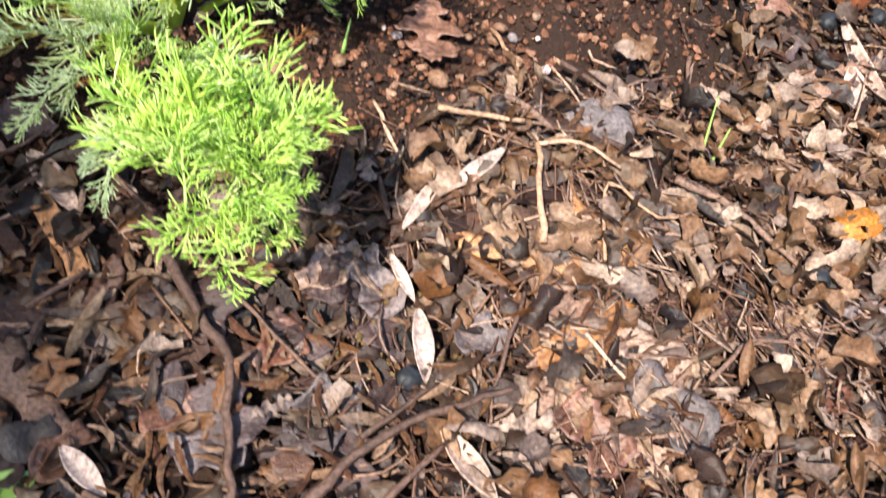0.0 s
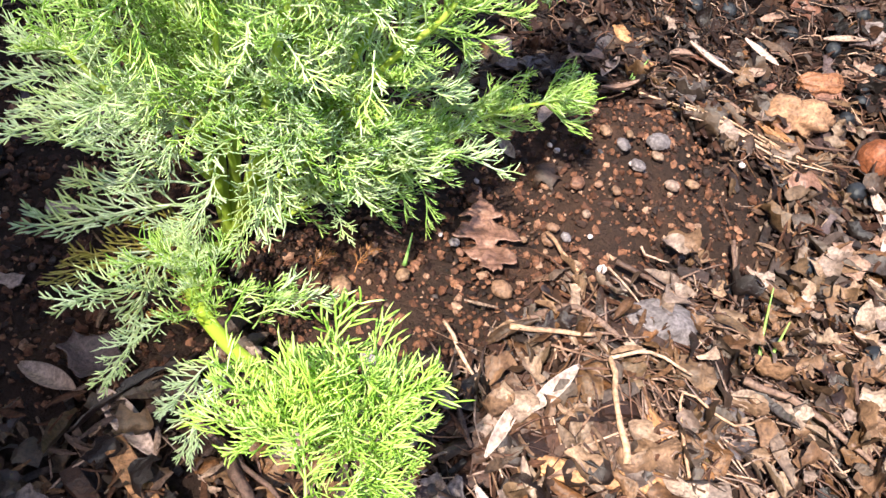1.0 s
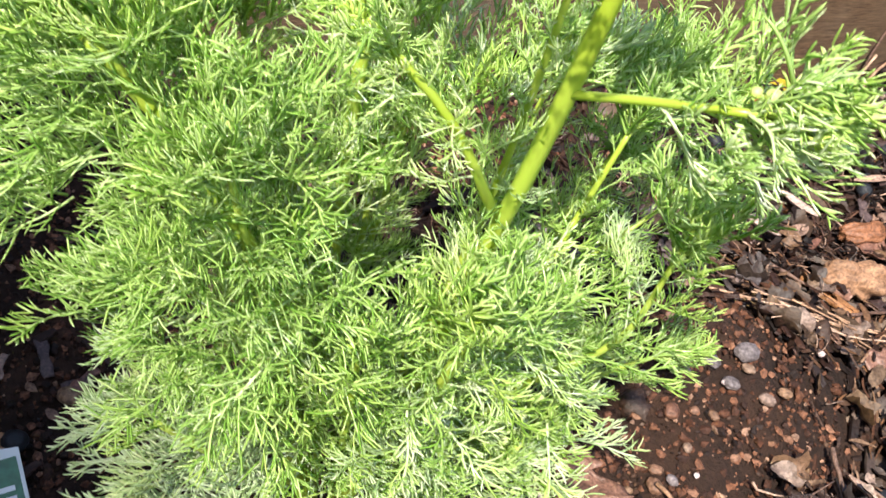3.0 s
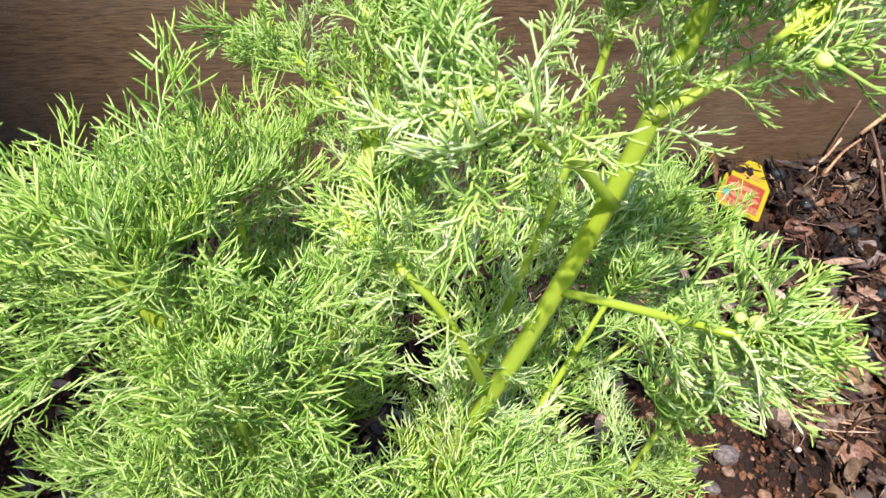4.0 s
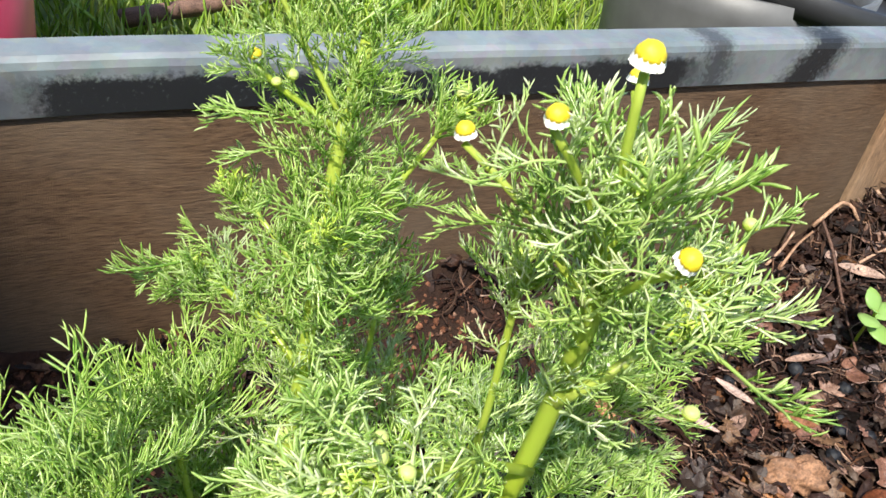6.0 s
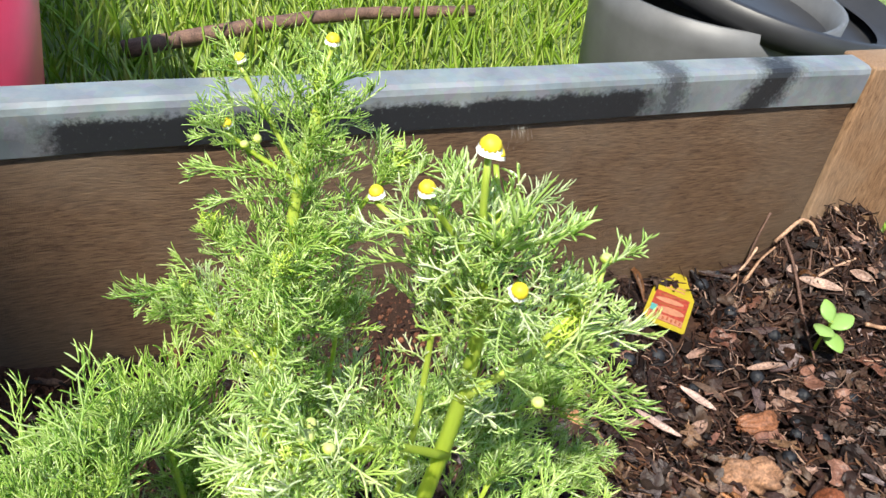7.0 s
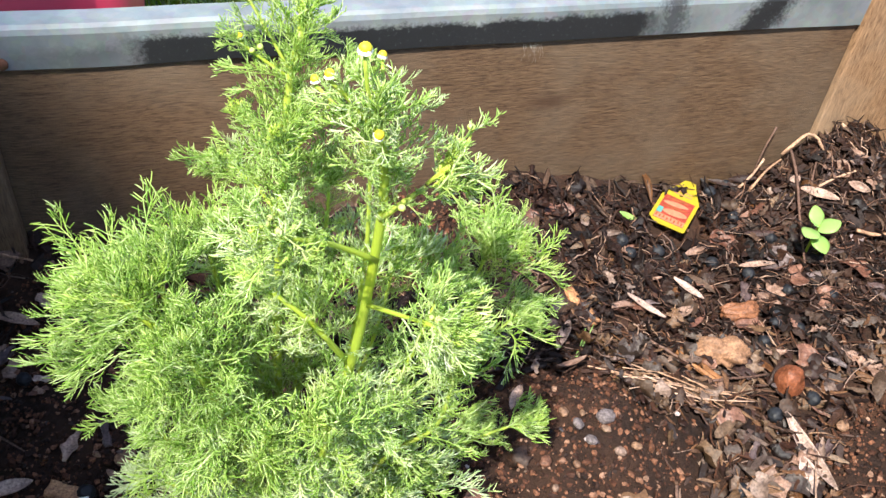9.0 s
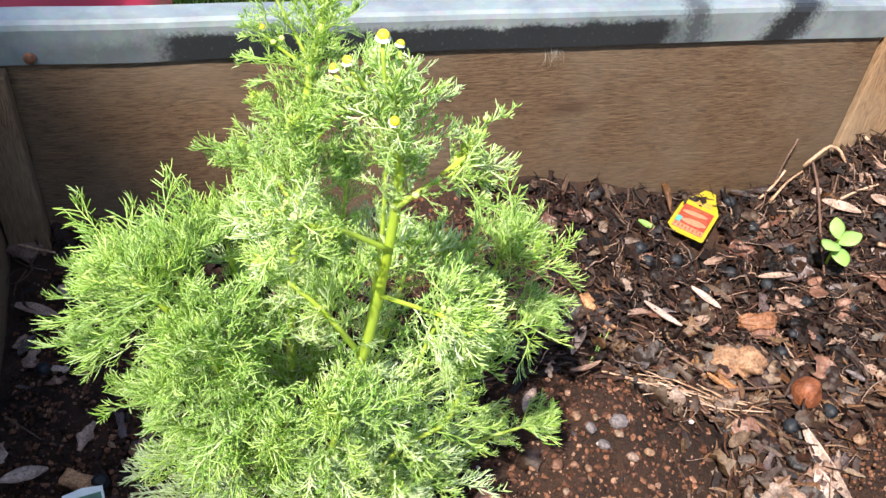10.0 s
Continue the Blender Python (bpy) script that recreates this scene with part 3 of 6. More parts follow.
def lawn():
    n = 40
    v, f = [], []
    for j in range(n + 1):
        for i in range(n + 1):
            a, b = (i / n - 0.5) * 2, (j / n - 0.5) * 2
            x, y = math.copysign(abs(a) ** 3, a) * 400, math.copysign(abs(b) ** 3, b) * 400
            v.append((x + 0.2, y + 0.2, -0.13 + 0.008 * noise.noise(Vector((x, y, 0)))))
    for j in range(n):
        for i in range(n):
            a = j * (n + 1) + i
            f.append((a, a + 1, a + n + 2, a + n + 1))
    s = Soup()
    s.add(v, f)
    tagged(new("lawn_ground", s.mesh("lawn_ground", LAWN_SOIL)), "rough lawn ground under grass", "lawn", kind="structure")
    rng = random.Random(5)
    s = Soup()
    for k in range(10500):
        x, y = rng.uniform(-0.95, 1.45), rng.uniform(0.72, 2.0)
        d = unit(np.array((rng.gauss(0, 0.32), rng.gauss(0, 0.32), 1.0)))
        blade(s, (x, y, -0.133), d, np.array((rng.uniform(-1, 1), rng.uniform(-1, 1), 0.05)), rng.uniform(0.05, 0.14), rng.uniform(0.003, 0.007), rng.uniform(0.05, 0.3), 0.2)
    tagged(new("grass", s.mesh("grass", GRASS)), "long sunlit green grass blades behind the bed", "grass", kind="stuff")
    for k, (a, b, r) in enumerate((((0.02, 1.32, -0.075), (0.55, 1.40, -0.06), 0.012), ((-0.05, 1.20, -0.10), (0.22, 1.22, -0.085), 0.01))):
        s = Soup()
        tube(s, spline([a, tuple((p + q) / 2 + 0.012 for p, q in zip(a, b)), b], 0.03), r, r * 0.7, 8, rng, 0.15)
        tagged(new("fallen_branch", s.mesh("fallen_branch", TWIG)), "bare brown fallen branch lying in the long grass", "branch", "branches in the grass")


lawn()
# unseen wall, added and sized to shade the left side of the bed
shade_wall_mesh = bm_mesh("shade_wall", box(-2.75, -2.5, -9.0, 2.6, -0.2, 5.07, 0.01), SHADE_WALL_RENDER)
tagged(new("shade_wall", shade_wall_mesh), "plain unseen wall added to shade the left side of the bed", "wall", kind="structure")


def lathe(profile, segs=40, squash=None):
    bm = bmesh.new()
    rings = []
    for r, z in profile:
        ring = []
        for k in range(segs):
            a = 2 * math.pi * k / segs
            c, s_ = math.cos(a), math.sin(a)
            if squash:
                p = 2 / squash
                c, s_ = math.copysign(abs(c) ** p, c), math.copysign(abs(s_) ** p, s_)
            ring.append(bm.verts.new((r * c, r * s_, z)))
        rings.append(ring)
    for a, b in zip(rings, rings[1:]):
        for k in range(segs):
            bm.faces.new((a[k], a[(k + 1) % segs], b[(k + 1) % segs], b[k]))
    bm.faces.new(list(reversed(rings[0])))
    return bm


def garden_pots():
    pot = thing("plant_pot", (0.63, 0.965, -0.13), "grey plastic plant pot standing in the grass", "plant pot")
    body = bm_mesh("pot_body", lathe([(0.100, 0.0), (0.122, 0.004), (0.138, 0.24), (0.140, 0.268), (0.134, 0.268), (0.130, 0.24), (0.10, 0.03)]), GREY_PLASTIC)
    part("pot_body", body, pot, Matrix.Translation((0.63, 0.965, -0.13)))
    rim = bm_mesh("pot_rim", lathe([(0.132, 0.0), (0.158, 0.002), (0.163, 0.03), (0.157, 0.032), (0.151, 0.012), (0.132, 0.012)]), DARK_PLASTIC)
    part("rim", rim, pot, pose(0.685, 0.955, 0.122, 4, 7, 0), "dark projecting rim of the pot")
    tub = thing("storage_tub", (-0.24, 1.02, -0.13), "bright red plastic tub standing in the grass", "tub")
    body = bm_mesh("tub_body", lathe([(0.150, 0.0), (0.165, 0.012), (0.187, 0.34), (0.183, 0.34), (0.16, 0.02)], 48, 4.5), RED_PLASTIC)
    part("tub_body", body, tub, Matrix.Translation((-0.24, 1.02, -0.13)))
    rim = bm_mesh("tub_rim", lathe([(0.187, 0.325), (0.198, 0.326), (0.2, 0.345), (0.184, 0.349), (0.183, 0.335)], 48, 4.5), RED_PLASTIC)
    part("rim", rim, tub, Matrix.Translation((-0.24, 1.02, -0.13)))


garden_pots()

# ---- chamomile ----
BASE = (-0.002, 0.378, 0.0)
plant = thing("chamomile_plant", BASE, "bushy chamomile with feathery bright green leaves and yellow button flowers", "plant")
LEAVES = {}
for k in range(7):
    LEAVES.setdefault("g", []).append(frond_mesh("leaf_long", 20 + k, GREEN, 0.030, 6, 0.2 + 0.14 * k, 1.1, 0.00078, pin=0.40, sub=(0.42, 0.75), forks=(0.36, 0.66)))
    LEAVES.setdefault("w", []).append(frond_mesh("leaf_grey", 40 + k, GLAUCOUS, 0.044, 8, 0.5 + 0.1 * k, spread=1.15, width=0.00086, pin=0.35, sub=(0.42, 0.72), forks=(0.3, 0.55, 0.78)))
for k in range(5):
    LEAVES.setdefault("t", []).append(frond_mesh("leaf_young", 60 + k, GREEN, 0.022, 6, 0.0 + 0.12 * k, 1.15, 0.00070, 0.45, 0.42, forks=(0.34, 0.66)))
    LEAVES.setdefault("b", []).append(frond_mesh("leaf_upper", 180 + k, BOLD, 0.027, 5, 0.1 + 0.16 * k, 1.1, 0.00094, 0.5, 0.40, (0.45, 0.8), (0.42, 0.7)))
    LEAVES.setdefault("f", []).append(frond_mesh("leaf_fine", 160 + k, GREEN, 0.024, 6, 0.0 + 0.12 * k, 1.2, 0.00057, 0.45, 0.42))
    LEAVES.setdefault("n", []).append(frond_mesh("leaf_tip", 140 + k, TIP, 0.0105, 4, -0.3 + 0.1 * k, 1.0, 0.00058, 0.4, 0.42, forks=(0.55,)))
for k in range(5):
    LEAVES.setdefault("h", []).append(frond_mesh("leaf_head", 120 + k, LIT_HEAD, 0.023, 6, 0.1 * k, 1.15, 0.00070, 0.45, 0.42))
LEAVES["y"] = [frond_mesh("leaf_yellow", 80, YELLOWED, 0.062, 10, 0.45, 0.85, 0.0011, 0.3, 0.31, (0.38, 0.66), (0.3, 0.55, 0.78))]
LEAVES["l"] = [frond_mesh("leaf_low", 100 + k, LOW, 0.064, 12, 0.4 + 0.2 * k, 0.85, 0.0011, 0.35, 0.31, (0.38, 0.66), (0.3, 0.55, 0.78)) for k in range(4)]
LEAVES["r"] = [frond_mesh("leaf_dead", 90 + k, RUSTY, 0.03, 6, 1.4, 0.8, 0.0007) for k in range(2)]
shed = {GREEN: Soup(), GLAUCOUS: Soup(), TIP: Soup(), LIT_HEAD: Soup(), BOLD: Soup(), LOW: Soup()}
count = 0
PLANT_RNG = random.Random(11)


def leaf(kind, at, ahead, scale=1.0, up=(0, 0, 1)):
    """Hangs one leaf on the plant."""
    global count
    me = PLANT_RNG.choice(LEAVES[kind])
    m = axes(Vector(at), ahead, up, scale)
    count += 1
    if count <= 330 or kind in "yr":
        part("leaf", me, plant, m)
        return
    co = np.empty(len(me.vertices) * 3)
    me.vertices.foreach_get("co", co)
    mm = np.array(m)
    shed[me.materials[0]].add(co.reshape(-1, 3) @ mm[:3, :3].T + mm[:3, 3], [tuple(p.vertices) for p in me.polygons])


def shoot(points, r0, r1, bare_to=0.3, gap=0.0095, size=1.0, kinds="g", tuft=7, tilt=58, name="stem"):
    """A stem with leaves set round it in a spiral and a tuft at the tip."""
    rng = PLANT_RNG
    line = spline(points, 0.006)
    s = Soup()
    slim = 0.66 if r0 < 0.0025 else 1.0
    tube(s, line, r0 * slim, r1 * slim, 12, None, 0, 0.10)
    part(name, s.mesh(name, STEM), plant)
    d = [0.0]
    for a, b in zip(line, line[1:]):
        d.append(d[-1] + np.linalg.norm(b - a))
    total, az, u = d[-1], rng.uniform(0, 6.3), bare_to * d[-1]
    while u < total - 0.004:
        i = max(k for k in range(len(d) - 1) if d[k] <= u)
        f = (u - d[i]) / (d[i + 1] - d[i])
        p = line[i] + (line[i + 1] - line[i]) * f
        t = Vector(line[i + 1] - line[i]).normalized()
        side = t.cross(Vector((0.31, 0.17, 1))).normalized()
        side = Matrix.Rotation(az, 3, t) @ side
        a = radians(tilt + rng.uniform(-14, 14))
        ahead = t * math.cos(a) + side * math.sin(a)
        up = t * math.sin(a) - side * math.cos(a)
        k = kinds[0] if 'w' not in kinds or rng.random() > (0.5 if p[2] < 0.11 else 0.25 if p[2] < 0.17 else 0.1) else 'w'
        frac = u / total
        leaf(k, p, ahead, size * rng.uniform(0.75, 1.12) * (1.12 - 0.58 * frac), up + Vector((0, 0, 0.3)))
        az += 2.4 + rng.uniform(-0.3, 0.3)
        u += 0.5 * gap * rng.uniform(0.75, 1.25)
    t = Vector(line[-1] - line[-3]).normalized()
    for k in range(tuft):
        side = Matrix.Rotation(k * 2.4, 3, t) @ t.cross(Vector((0.31, 0.17, 1))).normalized()
        a = radians(18 + 50 * (k + 0.5) / tuft)
        leaf("t", Vector(line[-1]) - t * 0.003, t * math.cos(a) + side * math.sin(a), size * rng.uniform(0.85, 1.2), t * math.sin(a) - side * math.cos(a))
    for k in range(int(tuft * 0.7) if tuft > 5 else 0):
        side = Matrix.Rotation(k * 2.4 + 1, 3, t) @ t.cross(Vector((0.31, 0.17, 1))).normalized()
        a = radians(4 + 45 * (k + 0.5) / tuft)
        leaf("n", Vector(line[-1]) - t * 0.002, t * math.cos(a) + side * math.sin(a), rng.uniform(0.8, 1.2), t * math.sin(a) - side * math.cos(a))
    return line


def rosette(at, axis, n, kind, size, lo=15, hi=100, jitter=0.004):
    """Leaves spread round a shoot tip."""
    t = Vector(axis).normalized()
    base = t.cross(Vector((0.31, 0.17, 1))).normalized()
    for k in range(n):
        a = radians(lo + (hi - lo) * ((k + 0.5) / n) ** 0.8)
        side = Matrix.Rotation(k * 2.4 + PLANT_RNG.uniform(-0.3, 0.3), 3, t) @ base
        o = Vector(at) + Vector([PLANT_RNG.gauss(0, jitter) for c in range(3)])
        leaf(PLANT_RNG.choice(kind), o, t * math.cos(a) + side * math.sin(a), size * PLANT_RNG.uniform(0.8, 1.2), t * math.sin(a) - side * math.cos(a))


B = (-0.002, 0.378, -0.004)
# tall main stem and its branches
shoot([B, (0.010, 0.368, 0.05), (0.020, 0.360, 0.11), (0.027, 0.354, 0.165), (0.032, 0.350, 0.200), (0.036, 0.345, 0.245), (0.038, 0.342, 0.284), (0.034, 0.338, 0.314)],
      0.0027, 0.0016, 0.85, 0.0046, 0.95, "bbbw", 6)
shoot([(0.034, 0.338, 0.312), (0.030, 0.336, 0.326), (0.029, 0.336, 0.337)], 0.0011, 0.0009, 2.0, tuft=0, name="flower_stalk")
shoot([(0.029, 0.352, 0.185), (0.013, 0.352, 0.214), (-0.002, 0.355, 0.231)], 0.0020, 0.0012, 0.25, 0.006, 0.8, tuft=9)
shoot([(0.037, 0.343, 0.250), (0.018, 0.335, 0.268), (-0.001, 0.326, 0.281)], 0.0016, 0.0010, 0.55, 0.006, 0.75, "bbw")
rosette((-0.001, 0.327, 0.279), (-0.2, -0.3, 1), 9, "b", 0.6, 30, 100, 0.003)
rosette((0.036, 0.339, 0.302), (0.3, 0.1, 1), 7, "bbt", 0.66, 30, 75, 0.003)
rosette((0.038, 0.342, 0.288), (0.4, 0.4, 1), 5, "b", 0.6, 50, 90, 0.003)
for aim in ((-0.8, 0.5, 0.2), (0.6, 0.5, 0.1)):
    leaf("b", (0.034, 0.345, 0.245), aim, 0.6)
rosette((0.026, 0.337, 0.172), (0.0, -0.5, 0.8), 13, "ggt", 0.72, 25, 95, 0.005)
rosette((0.038, 0.340, 0.150), (0.4, -0.6, 0.7), 12, "ggt", 0.68, 25, 95, 0.006)
rosette((0.012, 0.334, 0.150), (-0.3, -0.7, 0.7), 11, "ggt", 0.72, 25, 95, 0.006)
shoot([(0.034, 0.347, 0.224), (0.043, 0.331, 0.233), (0.053, 0.315, 0.241)], 0.0014, 0.0011, 0.5, 0.005, 0.85, "bbw", 10)
rosette((0.055, 0.316, 0.238), (0.5, -0.2, 0.8), 11, "b", 0.66, 25, 110, 0.003)
for aim in ((0.6, -0.2, -0.7), (0.3, -0.3, -0.9), (0.9, 0, -0.5)):
    leaf("b", (0.052, 0.318, 0.236), aim, 0.6)
shoot([(0.037, 0.342, 0.270), (0.044, 0.339, 0.279), (0.052, 0.340, 0.284)], 0.0016, 0.0012, 0.4, 0.005, 0.5, "bbw", 0, 75)
rosette((0.054, 0.340, 0.285), (0.8, 0.0, 0.45), 10, "b", 0.58, 15, 95)
rosette((0.056, 0.341, 0.287), (0.6, 0.0, 0.7), 10, "n", 1.0, 5, 60, 0.002)
rosette((0.060, 0.341, 0.291), (0.5, 0.1, 0.8), 5, "b", 0.58, 20, 70, 0.003)
for aim in ((0.8, 0.2, -0.35), (0.9, -0.1, -0.2), (0.4, 0.3, -0.7)):
    leaf("b", (0.053, 0.340, 0.284), aim, 0.62)
shoot([(0.052, 0.340, 0.285), (0.064, 0.342, 0.295), (0.067, 0.344, 0.301)], 0.0010, 0.0008, 2.0, tuft=0, name="flower_stalk")
shoot([(0.035, 0.339, 0.305), (0.026, 0.338, 0.320), (0.019, 0.337, 0.329)], 0.0010, 0.0008, 0.25, 0.006, 0.6, "bbw", 0, name="flower_stalk")
shoot([(0.035, 0.340, 0.295), (0.026, 0.350, 0.308), (0.018, 0.358, 0.315)], 0.0010, 0.0008, 0.25, 0.006, 0.6, "b", 0, name="flower_stalk")
shoot([(0.036, 0.339, 0.296), (0.034, 0.328, 0.310), (0.030, 0.319, 0.319)], 0.0010, 0.0008, 0.25, 0.006, 0.6, "b", 0, name="flower_stalk")
shoot([(0.034, 0.338, 0.312), (0.036, 0.342, 0.323), (0.0365, 0.346, 0.329)], 0.0010, 0.0008, 2.0, tuft=0, name="flower_stalk")
shoot([(0.010, 0.372, 0.05), (0.030, 0.366, 0.16), (0.037, 0.363, 0.23), (0.038, 0.363, 0.278)], 0.0020, 0.0011, 0.2, 0.0085, 0.7, "bbw", 6)
# second tall stem
shoot([B, (0.002, 0.395, 0.08), (0.005, 0.402, 0.17), (0.010, 0.404, 0.235), (0.015, 0.409, 0.280), (0.022, 0.416, 0.305)], 0.0025, 0.0014, 0.36, 0.0048, 0.92, "g", 6)
shoot([(0.009, 0.404, 0.222), (0.003, 0.416, 0.229), (-0.006, 0.430, 0.232)], 0.0015, 0.0010, 0.2, 0.006, 0.6, "g", 10)
rosette((-0.009, 0.432, 0.233), (-1, 0.1, 0.25), 9, "t", 0.7, 15, 75, 0.003)
leaf("w", (-0.004, 0.420, 0.232), (-0.1, 0.1, 1), 0.5)
shoot([(0.013, 0.407, 0.245), (0.006, 0.416, 0.253), (0.001, 0.424, 0.259)], 0.0013, 0.0008, 0.2, 0.006, 0.5, "g", 7)
for z in (0.238, 0.252, 0.266, 0.280, 0.293):
    u = (z - 0.235) / 0.07
    at = (0.010 + 0.012 * u, 0.404 + 0.012 * u, z)
    rosette(at, (0.1, -0.1, 1), 7, "t", 0.78 - 0.2 * u, 35, 85, 0.002)
    leaf("g", at, (0.2, -1, 0.5), 0.5)
leaf("g", (0.012, 0.412, 0.287), (-1, 0.35, 0.1), 0.75)
leaf("g", (0.012, 0.414, 0.281), (-1, 0.5, -0.35), 0.7)
rosette((0.007, 0.391, 0.271), (0.0, -0.6, 0.7), 6, "n", 1.0, 5, 60, 0.002)
rosette((0.007, 0.392, 0.268), (0.1, -0.7, 0.6), 9, "t", 0.75, 35, 95, 0.002)
shoot([(0.012, 0.406, 0.25), (0.026, 0.408, 0.268), (0.040, 0.411, 0.286)], 0.0014, 0.0009, 0.3, 0.009, 0.65, "g", 6)
shoot([(0.017, 0.411, 0.286), (0.004, 0.416, 0.295), (-0.001, 0.417, 0.300)], 0.0010, 0.0008, 0.3, 0.006, 0.55, "gg", 4, name="flower_stalk")
shoot([(0.020, 0.414, 0.297), (0.022, 0.418, 0.308), (0.026, 0.420, 0.320)], 0.0010, 0.0008, 0.1, 0.008, 0.5, "gg", 0, name="flower_stalk")
shoot([(0.018, 0.412, 0.290), (0.023, 0.416, 0.300), (0.025, 0.418, 0.305)], 0.0009, 0.0008, 0.3, 0.009, 0.5, "gg", 0, name="flower_stalk")
shoot([(0.017, 0.411, 0.288), (0.008, 0.418, 0.306), (0.003, 0.420, 0.316)], 0.0009, 0.0008, 0.3, 0.006, 0.55, "gg", 2, name="flower_stalk")
# bushy left side
shoot([B, (-0.012, 0.370, 0.08), (-0.019, 0.362, 0.15), (-0.038, 0.361, 0.200), (-0.056, 0.363, 0.230)], 0.0030, 0.0013, 0.35, 0.0065, 0.9, "f", 9)
shoot([B, (-0.018, 0.380, 0.10), (-0.036, 0.394, 0.165), (-0.042, 0.404, 0.178), (-0.044, 0.412, 0.188)], 0.0026, 0.0012, 0.4, 0.0075, 0.95, "f", 8)
shoot([B, (-0.010, 0.398, 0.11), (-0.018, 0.410, 0.17), (-0.022, 0.413, 0.203)], 0.0024, 0.0012, 0.4, 0.008, 0.9, "f", 8)
shoot([(-0.012, 0.376, 0.06), (-0.045, 0.374, 0.115), (-0.060, 0.377, 0.142)], 0.0020, 0.0011, 0.3, 0.0075, 0.95, "ffw", 8)
shoot([(-0.017, 0.364, 0.13), (-0.028, 0.352, 0.18), (-0.033, 0.347, 0.210)], 0.0020, 0.0011, 0.2, 0.008, 0.95, "f", 9)
shoot([(-0.019, 0.362, 0.15), (-0.040, 0.378, 0.185), (-0.047, 0.386, 0.213)], 0.0018, 0.0011, 0.2, 0.008, 0.9, "f", 8)
shoot([(-0.008, 0.374, 0.04), (-0.036, 0.360, 0.09), (-0.052, 0.356, 0.118)], 0.0020, 0.0012, 0.45, 0.012, 0.9, "w", 3)
shoot([(-0.004, 0.380, 0.05), (-0.004, 0.400, 0.12), (-0.010, 0.420, 0.158)], 0.0020, 0.0011, 0.4, 0.008, 0.95, "f", 7)
shoot([(0.004, 0.390, 0.06), (0.015, 0.408, 0.14), (0.017, 0.413, 0.200)], 0.0020, 0.0011, 0.35, 0.008, 0.95, "f", 7)
for at, ax, n in (((-0.052, 0.362, 0.222), (-0.4, 0, 1), 14), ((-0.042, 0.384, 0.212), (-0.2, 0.3, 1), 13), ((-0.033, 0.350, 0.206), (0, -0.3, 1), 13), ((-0.056, 0.376, 0.186), (-0.8, 0.1, 0.6), 13), ((-0.066, 0.368, 0.205), (-0.8, 0, 0.8), 12),
                  ((-0.050, 0.364, 0.165), (-0.9, -0.2, 0.6), 13), ((-0.042, 0.404, 0.190), (-0.2, 0.4, 1), 12), ((-0.022, 0.410, 0.204), (0, 0.3, 1), 11), ((-0.048, 0.350, 0.185), (-0.4, -0.8, 0.7), 13), ((-0.028, 0.340, 0.170), (-0.1, -1, 0.7), 12),
                  ((-0.040, 0.346, 0.145), (-0.5, -0.9, 0.5), 11), ((-0.068, 0.395, 0.197), (-0.6, 0.2, 1), 12), ((-0.074, 0.380, 0.175), (-0.9, 0, 0.5), 10)):
    rosette(Vector(at) + Vector((0.006, 0, 0.007)), ax, n, "f", 0.9, 10, 90)
shoot([(0.0, 0.395, 0.05), (0.020, 0.412, 0.13), (0.030, 0.416, 0.20), (0.032, 0.416, 0.232)], 0.0018, 0.0010, 0.3, 0.007, 0.85, "f", 10)
shoot([(0.015, 0.385, 0.06), (0.046, 0.392, 0.14), (0.058, 0.394, 0.20)], 0.0018, 0.0010, 0.3, 0.007, 0.85, "f", 10)
# middle and right
shoot([B, (0.008, 0.352, 0.08), (0.013, 0.336, 0.135), (0.017, 0.326, 0.180)], 0.0026, 0.0012, 0.5, 0.0085, 1.0, "ggw", 9)
shoot([(0.002, 0.366, 0.04), (-0.004, 0.345, 0.10), (-0.006, 0.335, 0.165)], 0.0022, 0.0011, 0.5, 0.009, 0.95, "ggw", 8)
shoot([(0.020, 0.362, 0.05), (0.048, 0.350, 0.115), (0.066, 0.338, 0.150), (0.070, 0.335, 0.185)], 0.0022, 0.0011, 0.3, 0.008, 1.0, "ggw", 8)
shoot([(0.010, 0.372, 0.02), (0.034, 0.350, 0.065), (0.044, 0.340, 0.098)], 0.0020, 0.0011, 0.4, 0.008, 0.75, "gw", 7)
shoot([(0.008, 0.380, 0.02), (0.045, 0.392, 0.07), (0.082, 0.408, 0.115), (0.108, 0.418, 0.160), (0.113, 0.420, 0.172)], 0.0024, 0.0011, 0.3, 0.0065, 1.0, "g", 10)
shoot([(0.070, 0.402, 0.095), (0.100, 0.400, 0.120), (0.126, 0.404, 0.138)], 0.0018, 0.0010, 0.2, 0.007, 0.95, "g", 9)
shoot([(0.010, 0.376, 0.01), (0.060, 0.376, 0.045), (0.100, 0.378, 0.072), (0.128, 0.379, 0.080)], 0.0022, 0.0011, 0.3, 0.0085, 0.95, "g", 8)
shoot([(0.03, 0.358, 0.08), (0.055, 0.365, 0.15), (0.072, 0.372, 0.195)], 0.0020, 0.0011, 0.35, 0.009, 0.95, "g", 8)
shoot([(0.012, 0.385, 0.02), (0.06, 0.40, 0.05), (0.105, 0.40, 0.06)], 0.0018, 0.0010, 0.35, 0.010, 0.95, "gw", 7)
for at, ax, n in (((0.114, 0.424, 0.176), (0.2, 0.2, 1), 13), ((0.124, 0.411, 0.170), (0.6, 0, 0.8), 12), ((0.102, 0.412, 0.152), (0.1, -0.5, 0.8), 11), ((0.124, 0.404, 0.142), (0.9, -0.2, 0.4), 10)):
    rosette(at, ax, n, "gft", 0.78, 15, 95)
